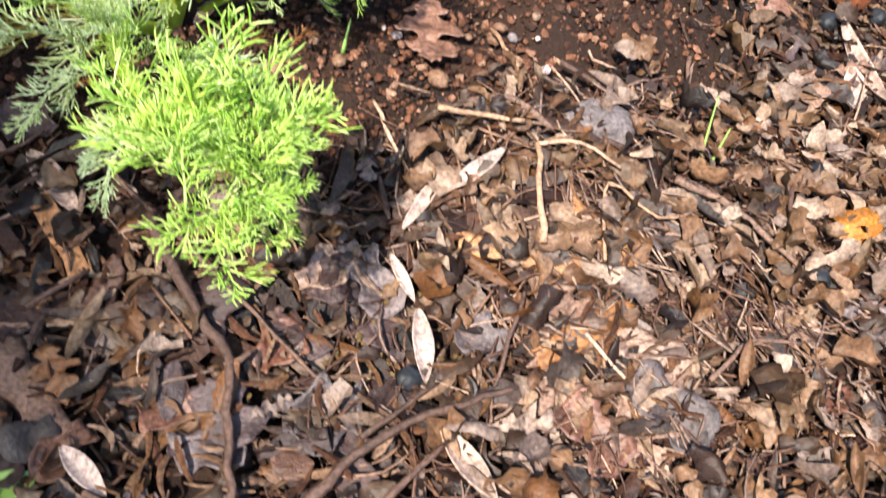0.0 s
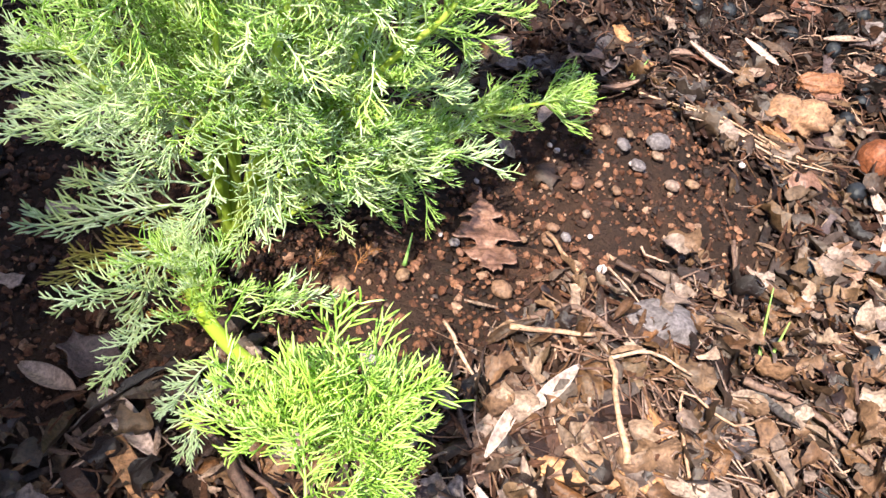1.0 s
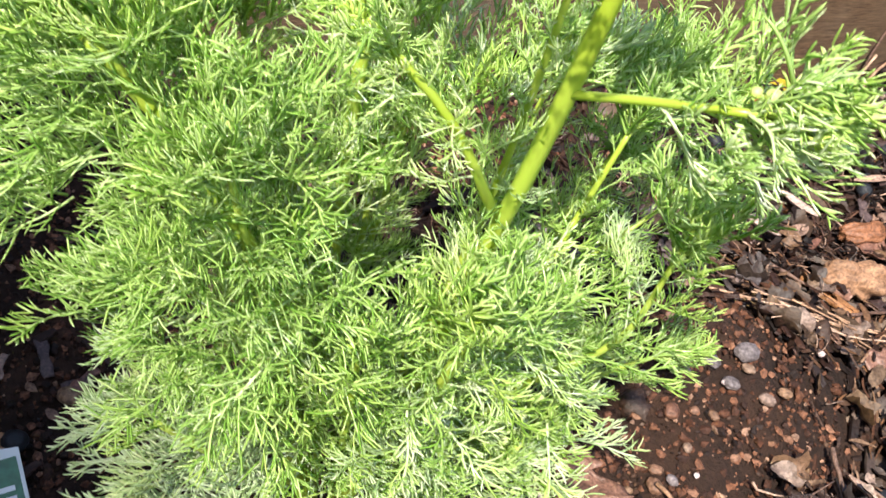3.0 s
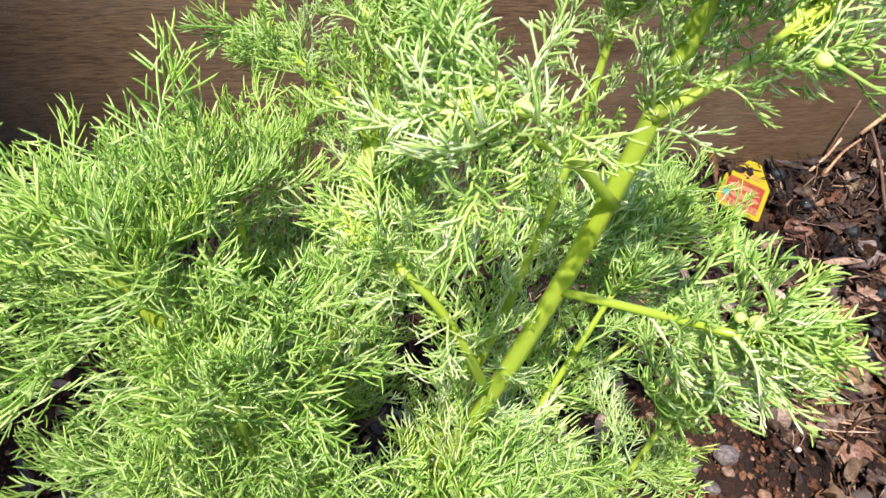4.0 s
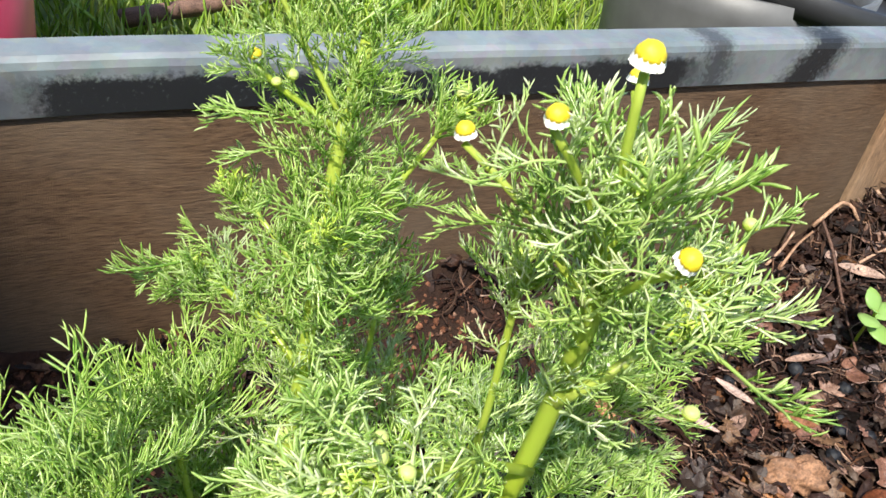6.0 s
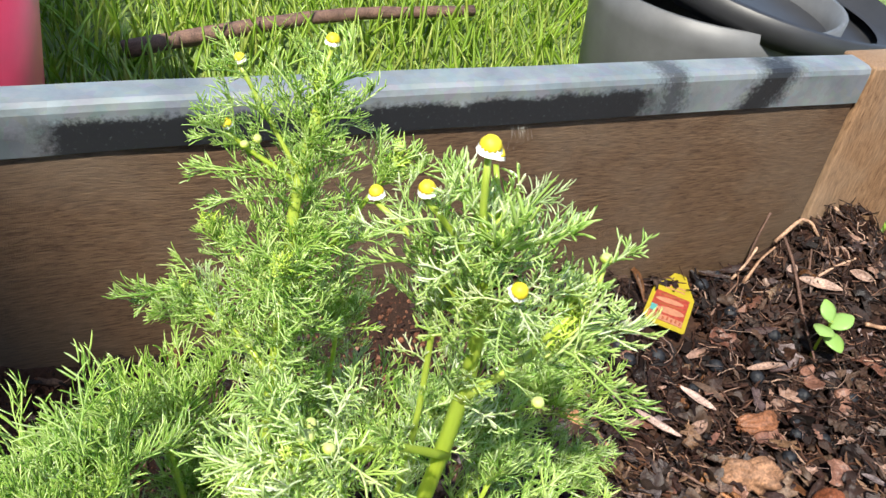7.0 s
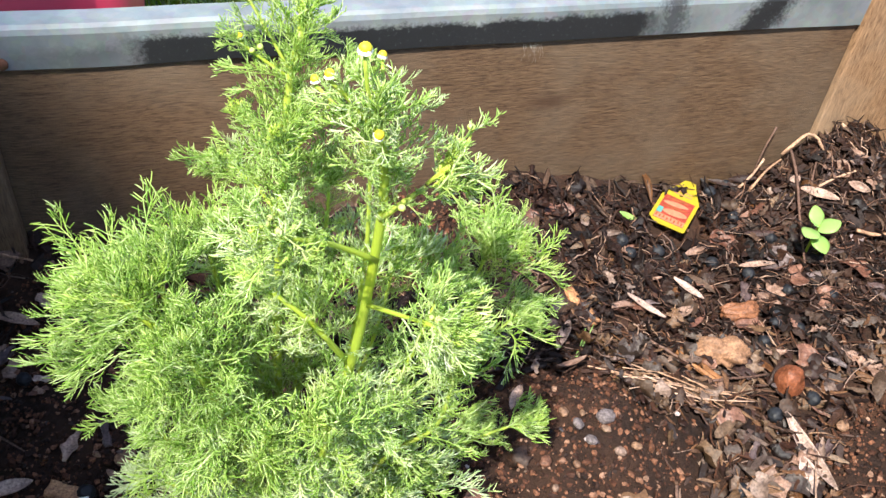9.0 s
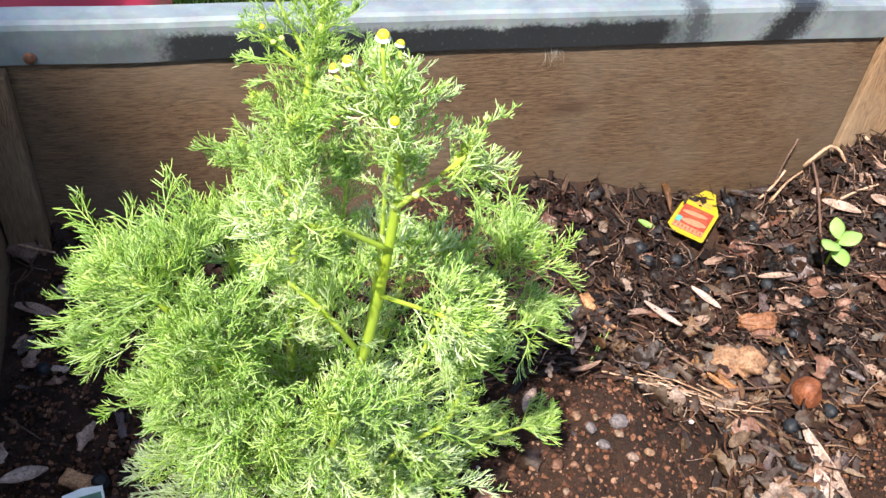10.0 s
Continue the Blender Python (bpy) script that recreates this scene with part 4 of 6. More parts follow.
# branch lying forward: bare stem, a small cluster half way and a dense bright head
shoot([B, (-0.018, 0.345, 0.028), (-0.016, 0.312, 0.044), (-0.006, 0.287, 0.052), (0.006, 0.262, 0.068), (0.016, 0.245, 0.078), (0.022, 0.230, 0.084)], 0.0030, 0.0022, 2.0, tuft=0)
rosette((-0.012, 0.304, 0.052), (0.0, 0.1, 1), 10, "gtt", 0.8, 15, 75)
rosette((-0.013, 0.305, 0.060), (-0.1, 0.2, 1), 5, "w", 0.42, 10, 50, 0.002)
rosette((0.000, 0.300, 0.050), (0.9, 0.1, 0.5), 5, "gt", 0.75, 10, 60)
leaf("w", (0.000, 0.306, 0.046), (1, 0.2, 0.1), 0.7)
for at, n, sz in (((0.020, 0.231, 0.088), 20, 1.0), ((0.008, 0.234, 0.084), 12, 0.88), ((0.031, 0.232, 0.088), 12, 0.88), ((0.020, 0.214, 0.084), 13, 0.88), ((0.030, 0.220, 0.084), 8, 0.8)):
    rosette(at, (Vector(at) - Vector((0.020, 0.230, 0.060))), n, "h", sz * 0.97, 10, 95)
for at, ax, n, kind in (((0.030, 0.345, 0.085), (0.3, -1, 0.0), 9, "g"), ((0.050, 0.346, 0.075), (0.6, -0.8, -0.1), 8, "g"), ((0.010, 0.343, 0.095), (-0.1, -1, 0.0), 9, "gw"), ((-0.018, 0.350, 0.095), (-0.6, -0.8, 0.0), 8, "gw"),
                        ((0.064, 0.352, 0.060), (0.8, -0.5, -0.1), 7, "g"), ((0.020, 0.338, 0.120), (0.1, -1, 0.2), 8, "ggw")):
    rosette(Vector(at) + Vector((0, 0.010, 0.008)), Vector(ax) + Vector((0, 0.2, 0.35)), n, kind, 0.62, 15, 85, 0.006)
for k in range(120):
    a, h = k * 2.4, 0.06 + 0.14 * (k * 0.618 % 1)
    rr = 0.010 + 0.036 * (k * 0.37 % 1)
    at = (0.016 + rr * 1.3 * math.cos(a), 0.382 + rr * math.sin(a), h)
    leaf("g" if k % 9 else "w", at, (math.cos(a), math.sin(a) - 0.5, 0.5), 0.85)
for aim, sc in (((-1, 0.12, 0.05), 0.8), ((-1, -0.15, -0.1), 0.78), ((-0.8, -0.5, 0.05), 0.85), ((-0.9, 0.3, 0.25), 0.7)):
    leaf("l", (-0.030, 0.374, 0.086), aim, sc * 0.92)
# lowest leaves, grey, yellowed and dead, spread close to the soil
R = PLANT_RNG
for px, py, pz, qx, qy, qz, k, sc in [
        (-0.012, 0.366, 0.035, -0.080, 0.359, 0.018, "l", 1.05), (-0.012, 0.372, 0.04, -0.072, 0.385, 0.03, "l", 1.0), (-0.010, 0.360, 0.035, -0.055, 0.335, 0.012, "l", 0.9),
        (-0.006, 0.362, 0.03, -0.066, 0.350, 0.006, "y", 1.0), (-0.018, 0.308, 0.046, -0.054, 0.294, 0.070, "l", 0.72), (-0.020, 0.306, 0.044, -0.046, 0.282, 0.040, "l", 0.6),
        (-0.008, 0.284, 0.046, -0.036, 0.276, 0.012, "l", 0.62), (-0.004, 0.278, 0.05, -0.020, 0.258, 0.03, "l", 0.5),
        (0.006, 0.354, 0.075, 0.008, 0.322, 0.072, "w", 0.8), (0.010, 0.357, 0.09, 0.012, 0.325, 0.085, "w", 0.85), (0.004, 0.354, 0.065, 0.006, 0.325, 0.055, "w", 0.75),
        (-0.006, 0.352, 0.075, -0.012, 0.325, 0.064, "w", 0.75), (-0.008, 0.354, 0.06, -0.016, 0.330, 0.045, "w", 0.7),
        (0.020, 0.362, 0.05, 0.050, 0.340, 0.045, "g", 0.8), (0.018, 0.364, 0.045, 0.034, 0.336, 0.035, "g", 0.7), (0.034, 0.364, 0.05, 0.072, 0.350, 0.043, "g", 1.0),
        (0.015, 0.368, 0.04, 0.080, 0.356, 0.035, "g", 1.1), (0.040, 0.380, 0.04, 0.128, 0.392, 0.03, "g", 1.0), (0.035, 0.372, 0.04, 0.105, 0.368, 0.03, "g", 1.15),
        (-0.010, 0.385, 0.05, -0.070, 0.400, 0.08, "w", 1.1), (-0.005, 0.395, 0.05, -0.045, 0.43, 0.05, "w", 1.1), (0.0, 0.40, 0.04, 0.03, 0.45, 0.04, "g", 1.2),
        (0.02, 0.40, 0.03, 0.07, 0.44, 0.04, "g", 1.2), (-0.010, 0.362, 0.06, -0.060, 0.345, 0.080, "l", 0.8), (-0.012, 0.368, 0.07, -0.075, 0.366, 0.10, "l", 0.68)]:
    for j in range(2 if k == "g" else 1):
        a = Vector((qx - px, qy - py, qz - pz)) + Vector((R.gauss(0, 0.01), R.gauss(0, 0.01), R.gauss(0, 0.005))) * j
        leaf(k, (px, py, pz + 0.006 * j), a, sc * R.uniform(0.9, 1.05))
for px, py in [(-0.030, 0.352), (-0.022, 0.335), (-0.046, 0.372), (0.028, 0.338), (0.046, 0.336), (-0.02, 0.322), (-0.035, 0.345)]:
    leaf("r", (px, py, gz(px, py) + 0.012), (R.uniform(-1, 1), R.uniform(-1, 1), 0.3), 0.6)
for m, s in shed.items():
    if s.n:
        part("foliage", s.mesh("foliage", m), plant, kind="stuff", label="mass of feathery leaves")


def dome(r, h, seed, bumps=0.0, lower=0.0):
    bm = bmesh.new()
    bmesh.ops.create_uvsphere(bm, u_segments=18, v_segments=12, radius=1)
    rng = random.Random(seed)
    for v in bm.verts:
        k = 1 + rng.uniform(-bumps, bumps)
        v.co = Vector((v.co.x * r * k, v.co.y * r * k, (v.co.z * h if v.co.z > 0 else v.co.z * lower) * k))
    return bm


def petal_mesh(r):
    s = Soup()
    v, f = [], []
    for i in range(5):
        u = i / 4
        w = r * 0.25 * math.sin(math.pi * (0.25 + 0.62 * u)) ** 0.6
        for j in (-1, 0, 1):
            v.append((u * r * 0.44, j * w, 0.10 * r * (1 - abs(j)) - 0.05 * r * u * u))
    for i in range(4):
        for j in range(2):
            a = i * 3 + j
            f.append((a, a + 1, a + 4, a + 3))
    n = len(v)
    v += [(x, y, z - 0.05 * r) for x, y, z in v]
    f += [tuple(n + i for i in reversed(q)) for q in f[:]]
    edge = [0, 3, 6, 9, 12, 13, 14, 11, 8, 5, 2, 1]
    f += [(b, a, a + n, b + n) for a, b in zip(edge, edge[1:] + edge[:1])]
    s.add(v, f)
    return s.mesh("petal", PETAL)


PETALS = {}


def flower(at, r, ahead=(0, 0, 1), petals=13, sag=35, disc_h=0.68):
    r *= 1.12
    sag = sag * 0.5 + 38
    m = axes(Vector(at), Vector(ahead).orthogonal(), ahead)
    head = part("flower_head", bm_mesh("involucre", dome(r * 0.60, r * 0.05, 1, 0.03, r * 0.50), STEM), plant, m)
    part("disc", bm_mesh("disc", dome(r * 0.66, r * disc_h, 2, 0.035, r * 0.1), DISC), head, m @ Matrix.Translation((0, 0, r * 0.04)), "yellow domed disc")
    if r not in PETALS:
        PETALS[r] = petal_mesh(r)
    for k in range(petals):
        p = m @ Matrix.Rotation(2 * math.pi * k / petals + 0.1, 4, 'Z') @ Matrix.Translation((r * 0.55, 0, r * 0.10)) @ Matrix.Rotation(radians(sag + R.uniform(-14, 14)), 4, 'Y')
        part("petal", PETALS[r], head, p, "short white ray petal" if k == 0 else "")


def bud(at, r, ahead=(0, 0, 1)):
    m = axes(Vector(at), Vector(ahead).orthogonal(), ahead)
    r *= 0.66
    head = part("bud", bm_mesh("bud", dome(r, r * 0.8, 3, 0.03, r * 0.8), BUD), plant, m, "closed cream-green bud")
    part("calyx", bm_mesh("calyx", dome(r * 1.06, r * 0.05, 4, 0.04, r * 0.9), STEM), head, m @ Matrix.Translation((0, 0, -r * 0.1)))


flower((0.029, 0.336, 0.339), 0.0027, (0.0, -0.1, 1), 14, 40)
flower((0.019, 0.337, 0.331), 0.0021, (-0.2, -0.1, 1), 12, 55)
flower((0.018, 0.358, 0.317), 0.0021, (-0.3, 0.1, 1), 12, 60)
flower((0.030, 0.319, 0.321), 0.0021, (0.1, -0.5, 1), 12, 55)
flower((0.0365, 0.346, 0.331), 0.0019, (0.2, 0.2, 1), 12, 60)
flower((0.026, 0.420, 0.322), 0.0025, (0.1, 0, 1), 10, 75)
flower((0.025, 0.418, 0.307), 0.0019, (0.1, -0.2, 1), 12, 70)
flower((0.003, 0.420, 0.318), 0.0019, (-0.4, 0, 1), 10, 60)
flower((-0.001, 0.417, 0.302), 0.0019, (-0.4, -0.3, 1), 10, 70)
for p, r in [((0.006, 0.414, 0.299), 0.0019), ((0.003, 0.415, 0.297), 0.0017), ((0.044, 0.412, 0.294), 0.0022), ((-0.003, 0.326, 0.287), 0.0024), ((0.001, 0.324, 0.285), 0.0019),
             ((-0.001, 0.330, 0.286), 0.0016), ((0.007, 0.390, 0.275), 0.0021), ((0.004, 0.391, 0.273), 0.0017), ((0.053, 0.315, 0.245), 0.0022), ((0.051, 0.317, 0.2445), 0.0015),
             ((0.067, 0.344, 0.304), 0.0021), ((0.037, 0.315, 0.297), 0.0018), ((-0.058, 0.361, 0.236), 0.0021), ((-0.053, 0.366, 0.234), 0.0021), ((-0.055, 0.358, 0.235), 0.0017),
             ((-0.033, 0.347, 0.220), 0.0018), ((-0.003, 0.357, 0.236), 0.0018)]:
    bud(p, r, (R.uniform(-0.3, 0.3), R.uniform(-0.3, 0.3), 1))

# ---- litter on the bed ----


OAK = [(0, 0.05), (0.12, 0.05), (0.2, 0.35), (0.27, 0.62), (0.34, 0.26), (0.43, 0.85), (0.5, 1.0), (0.57, 0.34), (0.64, 0.26), (0.71, 0.7), (0.78, 0.72), (0.85, 0.3), (0.93, 0.36), (1.0, 0.06)]


def leaf_shape(kind, length, width, rng, curl=0.3, bend=0.3, crumple=0.12, thick=0.0, fine=1):
    """A dead leaf, its length along x: 'oak' lobed, 'lance' narrow, 'scrap' torn. curl: across; bend: along."""
    nu, nv = {"oak": 26, "lance": 10, "scrap": 7}[kind] * fine, 4 * fine
    ph, sx = rng.uniform(0, 9), rng.uniform(0.8, 1.2)
    lobes = {g: [(u + (rng.uniform(-0.02, 0.02) if 0.1 < u < 0.95 else 0), w * rng.uniform(0.8, 1.15)) for u, w in OAK] for g in (-1, 1)}
    v, f = [], []
    for i in range(nu + 1):
        u = i / nu
        if kind == "oak":
            w = 1.0
        elif kind == "lance":
            w = max(0.04, math.sin(math.pi * min(1, 0.03 + u * 0.96)) ** 0.75)
        else:
            w = 0.35 + 0.65 * math.sin(math.pi * (0.1 + 0.8 * u)) + 0.28 * math.sin(ph + u * 9 * sx)
        for j in range(nv + 1):
            t = 2 * j / nv - 1
            x = (u - 0.5) * length
            off = width * 0.5 * (0.16 * math.sin(ph + u * 4) if kind == "scrap" else 0.05 * math.sin(ph + u * 3))
            tear = 1 + (0.12 * math.sin(ph * 3 + u * 17 + j) if kind == "scrap" and j in (0, nv) else 0)
            if kind == "oak":
                k = lobes[1 if t > 0 else -1]
                i1 = next((n for n in range(1, len(k)) if k[n][0] >= u), len(k) - 1)
                e = min(1, max(0, (u - k[i1 - 1][0]) / (k[i1][0] - k[i1 - 1][0])))
                w = k[i1 - 1][1] + (k[i1][1] - k[i1 - 1][1]) * (0.5 - 0.5 * math.cos(math.pi * e))
                x += 0.22 * width * abs(t) * w
            y = t * w * tear * width / 2 + off
            z = curl * width * 0.5 * (t * t - 0.3) * w + bend * length * ((u - 0.5) ** 2 - 0.08)
            z += crumple * width * (0.6 * noise.noise(Vector((x * 170 + ph, y * 170, ph))) + 0.4 * noise.noise(Vector((x * 420, y * 420 + ph, ph))))
            z -= 0.0006 * (1 - abs(t)) if kind == "lance" else 0
            v.append((x, y, z))
    m = nv + 1
    for i in range(nu):
        for j in range(nv):
            a = i * m + j
            f.append((a, a + m, a + m + 1, a + 1))
    if thick:
        n = len(v)
        v += [(x, y, z - thick) for x, y, z in v]
        f += [tuple(n + k for k in reversed(q)) for q in f[:]]
        rim = [j for j in range(m)] + [i * m + nv for i in range(1, nu + 1)] + [nu * m + j for j in range(nv - 1, -1, -1)] + [i * m for i in range(nu - 1, 0, -1)]
        f += [(a, b, b + n, a + n) for a, b in zip(rim, rim[1:] + rim[:1])]
    return np.array(v), f


def lay(x, y, yaw, rng, lift=0.004, tip=12):
    """A pose that lies on the ground at x, y."""
    n = normal_at(x, y)
    q = Vector((0, 0, 1)).rotation_difference(n).to_matrix().to_4x4()
    m = q @ Matrix.Rotation(yaw, 4, 'Z') @ Matrix.Rotation(radians(rng.gauss(0, tip)), 4, 'X') @ Matrix.Rotation(radians(rng.gauss(0, tip * 0.6)), 4, 'Y')
    m.translation = Vector((x, y, gz(x, y) + lift))
    return m


def put(soup, v, f, m):
    mm = np.array(m)
    soup.add(np.asarray(v) @ mm[:3, :3].T + mm[:3, 3], f)


def chunk(rng, lx, ly, lz):
    """An angular chip or splinter with uneven ends."""
    v = []
    for i in range(4):
        u = i / 3 - 0.5
        k = 1 - 0.35 * abs(u) * 2 * rng.uniform(0.4, 1.2)
        o, h = rng.gauss(0, 0.06) * ly, rng.gauss(0, 0.2) * lz
        for cy, cz in ((-1, -0.6), (0.9, -1), (1, 0.7), (-0.8, 1)):
            v.append((u * lx + rng.gauss(0, 0.03) * lx, o + cy * ly * k / 2 * rng.uniform(0.8, 1.15), h + cz * lz * k / 2))
    f = []
    for i in range(3):
        for k in range(4):
            a, b = i * 4 + k, i * 4 + (k + 1) % 4
            f.append((a, b, b + 4, a + 4))
    f += [(3, 2, 1, 0), (12, 13, 14, 15)]
    return v, f


ICO = bmesh.new()
bmesh.ops.create_icosphere(ICO, subdivisions=1, radius=1)
ICO1 = (np.array([v.co[:] for v in ICO.verts]), [tuple(v.index for v in f.verts) for f in ICO.faces])
ICO.free()


def pebble(rng, r, squash=0.7, base=ICO1, rough=0.16):
    v, f = base
    k = np.array([1 + rough * noise.noise(Vector(p) * 1.7 + Vector((r * 9e3, r * 5e3, 0))) * 1.6 for p in v])
    return v * k[:, None] * (r * rng.uniform(0.9, 1.35), r, r * squash), f


rng = random.Random(3)
X0, X1, Y0, Y1 = -0.172, 0.600, 0.06, 0.636


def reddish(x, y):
    """Whether a place lies under the darkened red mulch that stands for shade at the back."""
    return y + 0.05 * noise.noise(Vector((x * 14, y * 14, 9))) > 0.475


def kept_clear(x, y):
    """The place where the yellow tag lies on top."""
    return math.hypot(x - 0.366, y - 0.610) < 0.026


leaves, curls, chips, straw, shreds, red = Soup(), Soup(), Soup(), Soup(), Soup(), Soup()
for k in range(4300):
    x, y = rng.uniform(X0, X1), rng.uniform(Y0, Y1)
    if rng.random() < bare(x, y) * 0.985 + (0.25 if x < 0.0 and y > 0.3 else 0) + (0.2 if y > 0.43 else 0) or kept_clear(x, y):
        continue
    kind = rng.choices(("oak", "lance", "scrap"), (0.10, 0.28, 0.62))[0]
    L = rng.uniform(0.014, 0.034) if kind != "scrap" else rng.uniform(0.005, 0.018)
    W = L * {"oak": 0.55, "lance": 0.24, "scrap": 0.75}[kind] * rng.uniform(0.6, 1.2)
    v, f = leaf_shape(kind, L, W, rng, rng.uniform(-0.9, 1.2), rng.uniform(-0.9, 0.9), 0.4)
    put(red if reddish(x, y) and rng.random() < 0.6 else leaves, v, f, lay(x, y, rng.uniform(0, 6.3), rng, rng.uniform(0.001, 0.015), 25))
for k in range(520):
    x, y = rng.uniform(0.09, 0.36), rng.uniform(0.12, 0.36)
    if rng.random() < bare(x, y):
        continue
    kind = rng.choices(("lance", "scrap"), (0.45, 0.55))[0]
    L = rng.uniform(0.007, 0.018)
    v, f = leaf_shape(kind, L, L * (0.26 if kind == "lance" else 0.6) * rng.uniform(0.7, 1.2), rng, rng.uniform(0.3, 2.0), rng.uniform(-1.2, 1.2), 0.35)
    put(leaves if rng.random() < 0.35 else curls, v, f, lay(x, y, rng.uniform(0, 6.3), rng, rng.uniform(0.009, 0.018), 30))
for k in range(7000):
    x, y = rng.uniform(X0, X1), rng.uniform(Y0, Y1)
    if rng.random() < bare(x, y) * 0.985:
        continue
    if rng.random() < (0.45 if y < 0.43 else 0.4) or kept_clear(x, y):
        continue
    L = rng.uniform(0.005, 0.022)
    v, f = chunk(rng, L, L * rng.uniform(0.16, 0.5), rng.uniform(0.0012, 0.004))
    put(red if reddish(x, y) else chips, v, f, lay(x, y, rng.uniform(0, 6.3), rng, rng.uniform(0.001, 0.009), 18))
for k in range(3300):
    x, y = (rng.uniform(X0, X1), rng.uniform(Y0, Y1)) if k < 1900 else (rng.uniform(0.05, 0.33), rng.uniform(0.14, 0.34))
    extra = 0.5 if y < 0.3 and x > 0.1 else 0.0
    if rng.random() < bare(x, y) * 0.95 or rng.random() < 0.35 - extra or kept_clear(x, y):
        continue
    L, w = rng.uniform(0.008, 0.036), rng.uniform(0.00025, 0.00075)
    a = rng.gauss(0.15, 0.9) if x > 0.1 else rng.uniform(0, 6.3)
    c = rng.gauss(0, 0.18)
    pts = [np.array((u * L, c * L * (u * u - 0.1) * 2, rng.gauss(0, 0.0012))) for u in (-0.5, -0.25, 0.0, 0.25, 0.5)]
    s1 = Soup()
    tube(s1, pts, w, w * 0.6, 4)
    put(straw, s1.v[0], s1.f, lay(x, y, a, rng, rng.uniform(0.004, 0.013), 9))
for k in range(6500):
    x, y = rng.uniform(X0, X1), rng.uniform(Y0, Y1)
    if rng.random() < bare(x, y) * 0.97 or kept_clear(x, y):
        continue
    L, w, c, tw = rng.uniform(0.005, 0.018), rng.uniform(0.001, 0.0036), rng.gauss(0, 0.35), rng.gauss(0, 0.8)
    v, f = [], []
    for i in range(6):
        u = i / 5 - 0.5
        h = w * (1 - 1.3 * abs(u)) * rng.uniform(0.7, 1.2) + 0.0002
        a = tw * u
        o = np.array((u * L, c * L * u * u, 0.25 * c * L * u * u * 2))
        for sg in (-1, 1):
            v.append(o + sg * h / 2 * np.array((0, math.cos(a), math.sin(a))))
        v.append(o + np.array((0, -math.sin(a), math.cos(a))) * 0.0005)
    for i in range(5):
        for j in range(3):
            a, b = i * 3 + j, i * 3 + (j + 1) % 3
            f.append((a, b, b + 3, a + 3))
    f += [(2, 1, 0), (15, 16, 17)]
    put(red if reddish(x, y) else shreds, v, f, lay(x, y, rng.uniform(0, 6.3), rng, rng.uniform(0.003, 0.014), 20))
for k in range(17):
    cx, cy, ca = rng.uniform(0.10, 0.27), rng.uniform(0.195, 0.285), rng.gauss(2.6, 0.5)
    for j in range(20):
        x, y, L, w = rng.gauss(cx, 0.010), rng.gauss(cy, 0.008), rng.uniform(0.009, 0.028), rng.uniform(0.0005, 0.0013)
        v, f = chunk(rng, L, w, w * 0.5)
        put(straw, v, f, lay(x, y, rng.gauss(ca, 0.3), rng, rng.uniform(0.006, 0.013), 9))
for k in range(1500):
    x, y = rng.uniform(0.16, X1), rng.uniform(0.47, Y1)
    if x < 0.42 and rng.random() < 0.35 or kept_clear(x, y):
        continue
    L, w, c = rng.uniform(0.008, 0.028), rng.uniform(0.0003, 0.0008), rng.gauss(0, 0.5)
    s1 = Soup()
    tube(s1, [np.array((u * L, c * L * (u * u - 0.1) * 2, rng.gauss(0, 0.0016))) for u in (-0.5, -0.25, 0.0, 0.25, 0.5)], w, w * 0.6, 4)
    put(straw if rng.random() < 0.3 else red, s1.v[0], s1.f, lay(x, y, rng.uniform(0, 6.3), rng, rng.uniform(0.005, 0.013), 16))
tagged(new("bark_shreds", shreds.mesh("bark_shreds", FIBRE, False)), "torn reddish-brown shreds of bark and leaf in the mulch", "mulch", kind="stuff")
tagged(new("curled_litter", curls.mesh("curled_litter", CURL)), "curled tan and cream scraps of dead leaf on the mulch", "leaf litter", kind="stuff")
tagged(new("leaf_litter", leaves.mesh("leaf_litter", DRY_LEAF)), "mulch of dry brown, grey and tan dead leaves covering the soil", "leaf litter", kind="stuff")
tagged(new("bark_mulch", chips.mesh("bark_mulch", CHIP, False)), "small reddish-brown bark chips and splinters in the mulch", "mulch", kind="stuff")
tagged(new("bark_mulch", red.mesh("shaded_bark_mulch", RED_BARK, False)), "reddish bark mulch at the back of the bed, darkened for shade", "mulch", kind="stuff")
tagged(new("straw_litter", straw.mesh("straw_litter", STRAW)), "dry straw-coloured stalks strewn over the mulch", "straw", kind="stuff")

grit, clods = Soup(), Soup()
for k in range(1700):
    x, y = rng.uniform(X0, X1), rng.uniform(0.12, Y1 + 0.005)
    b = bare(x, y)
    if rng.random() > 0.12 + b:
        continue
    r = 0.0006 + 0.0010 * rng.random() ** 3 + (0.0016 * rng.random() ** 10)
    v, f = pebble(rng, r, rng.uniform(0.55, 0.9), ICO1, 0.45)
    put(grit, v, f, lay(x, y, rng.uniform(0, 6.3), rng, r * 0.1 + 0.0002, 20))
for k in range(50000):
    x, y = rng.uniform(X0, X1), rng.uniform(0.12, Y1 + 0.005)
    if rng.random() > 0.05 + bare(x, y):
        continue
    r = 0.0006 + 0.0017 * rng.random() ** 3
    v, f = pebble(rng, r, rng.uniform(0.6, 1.0), ICO1, 0.6)
    put(clods, v, f, lay(x, y, rng.uniform(0, 6.3), rng, r * 0.5 + 0.0008, 30))
tagged(new("gravel", grit.mesh("gravel", GRAVEL)), "small tan, red and grey pebbles scattered in the soil", "gravel", kind="stuff")
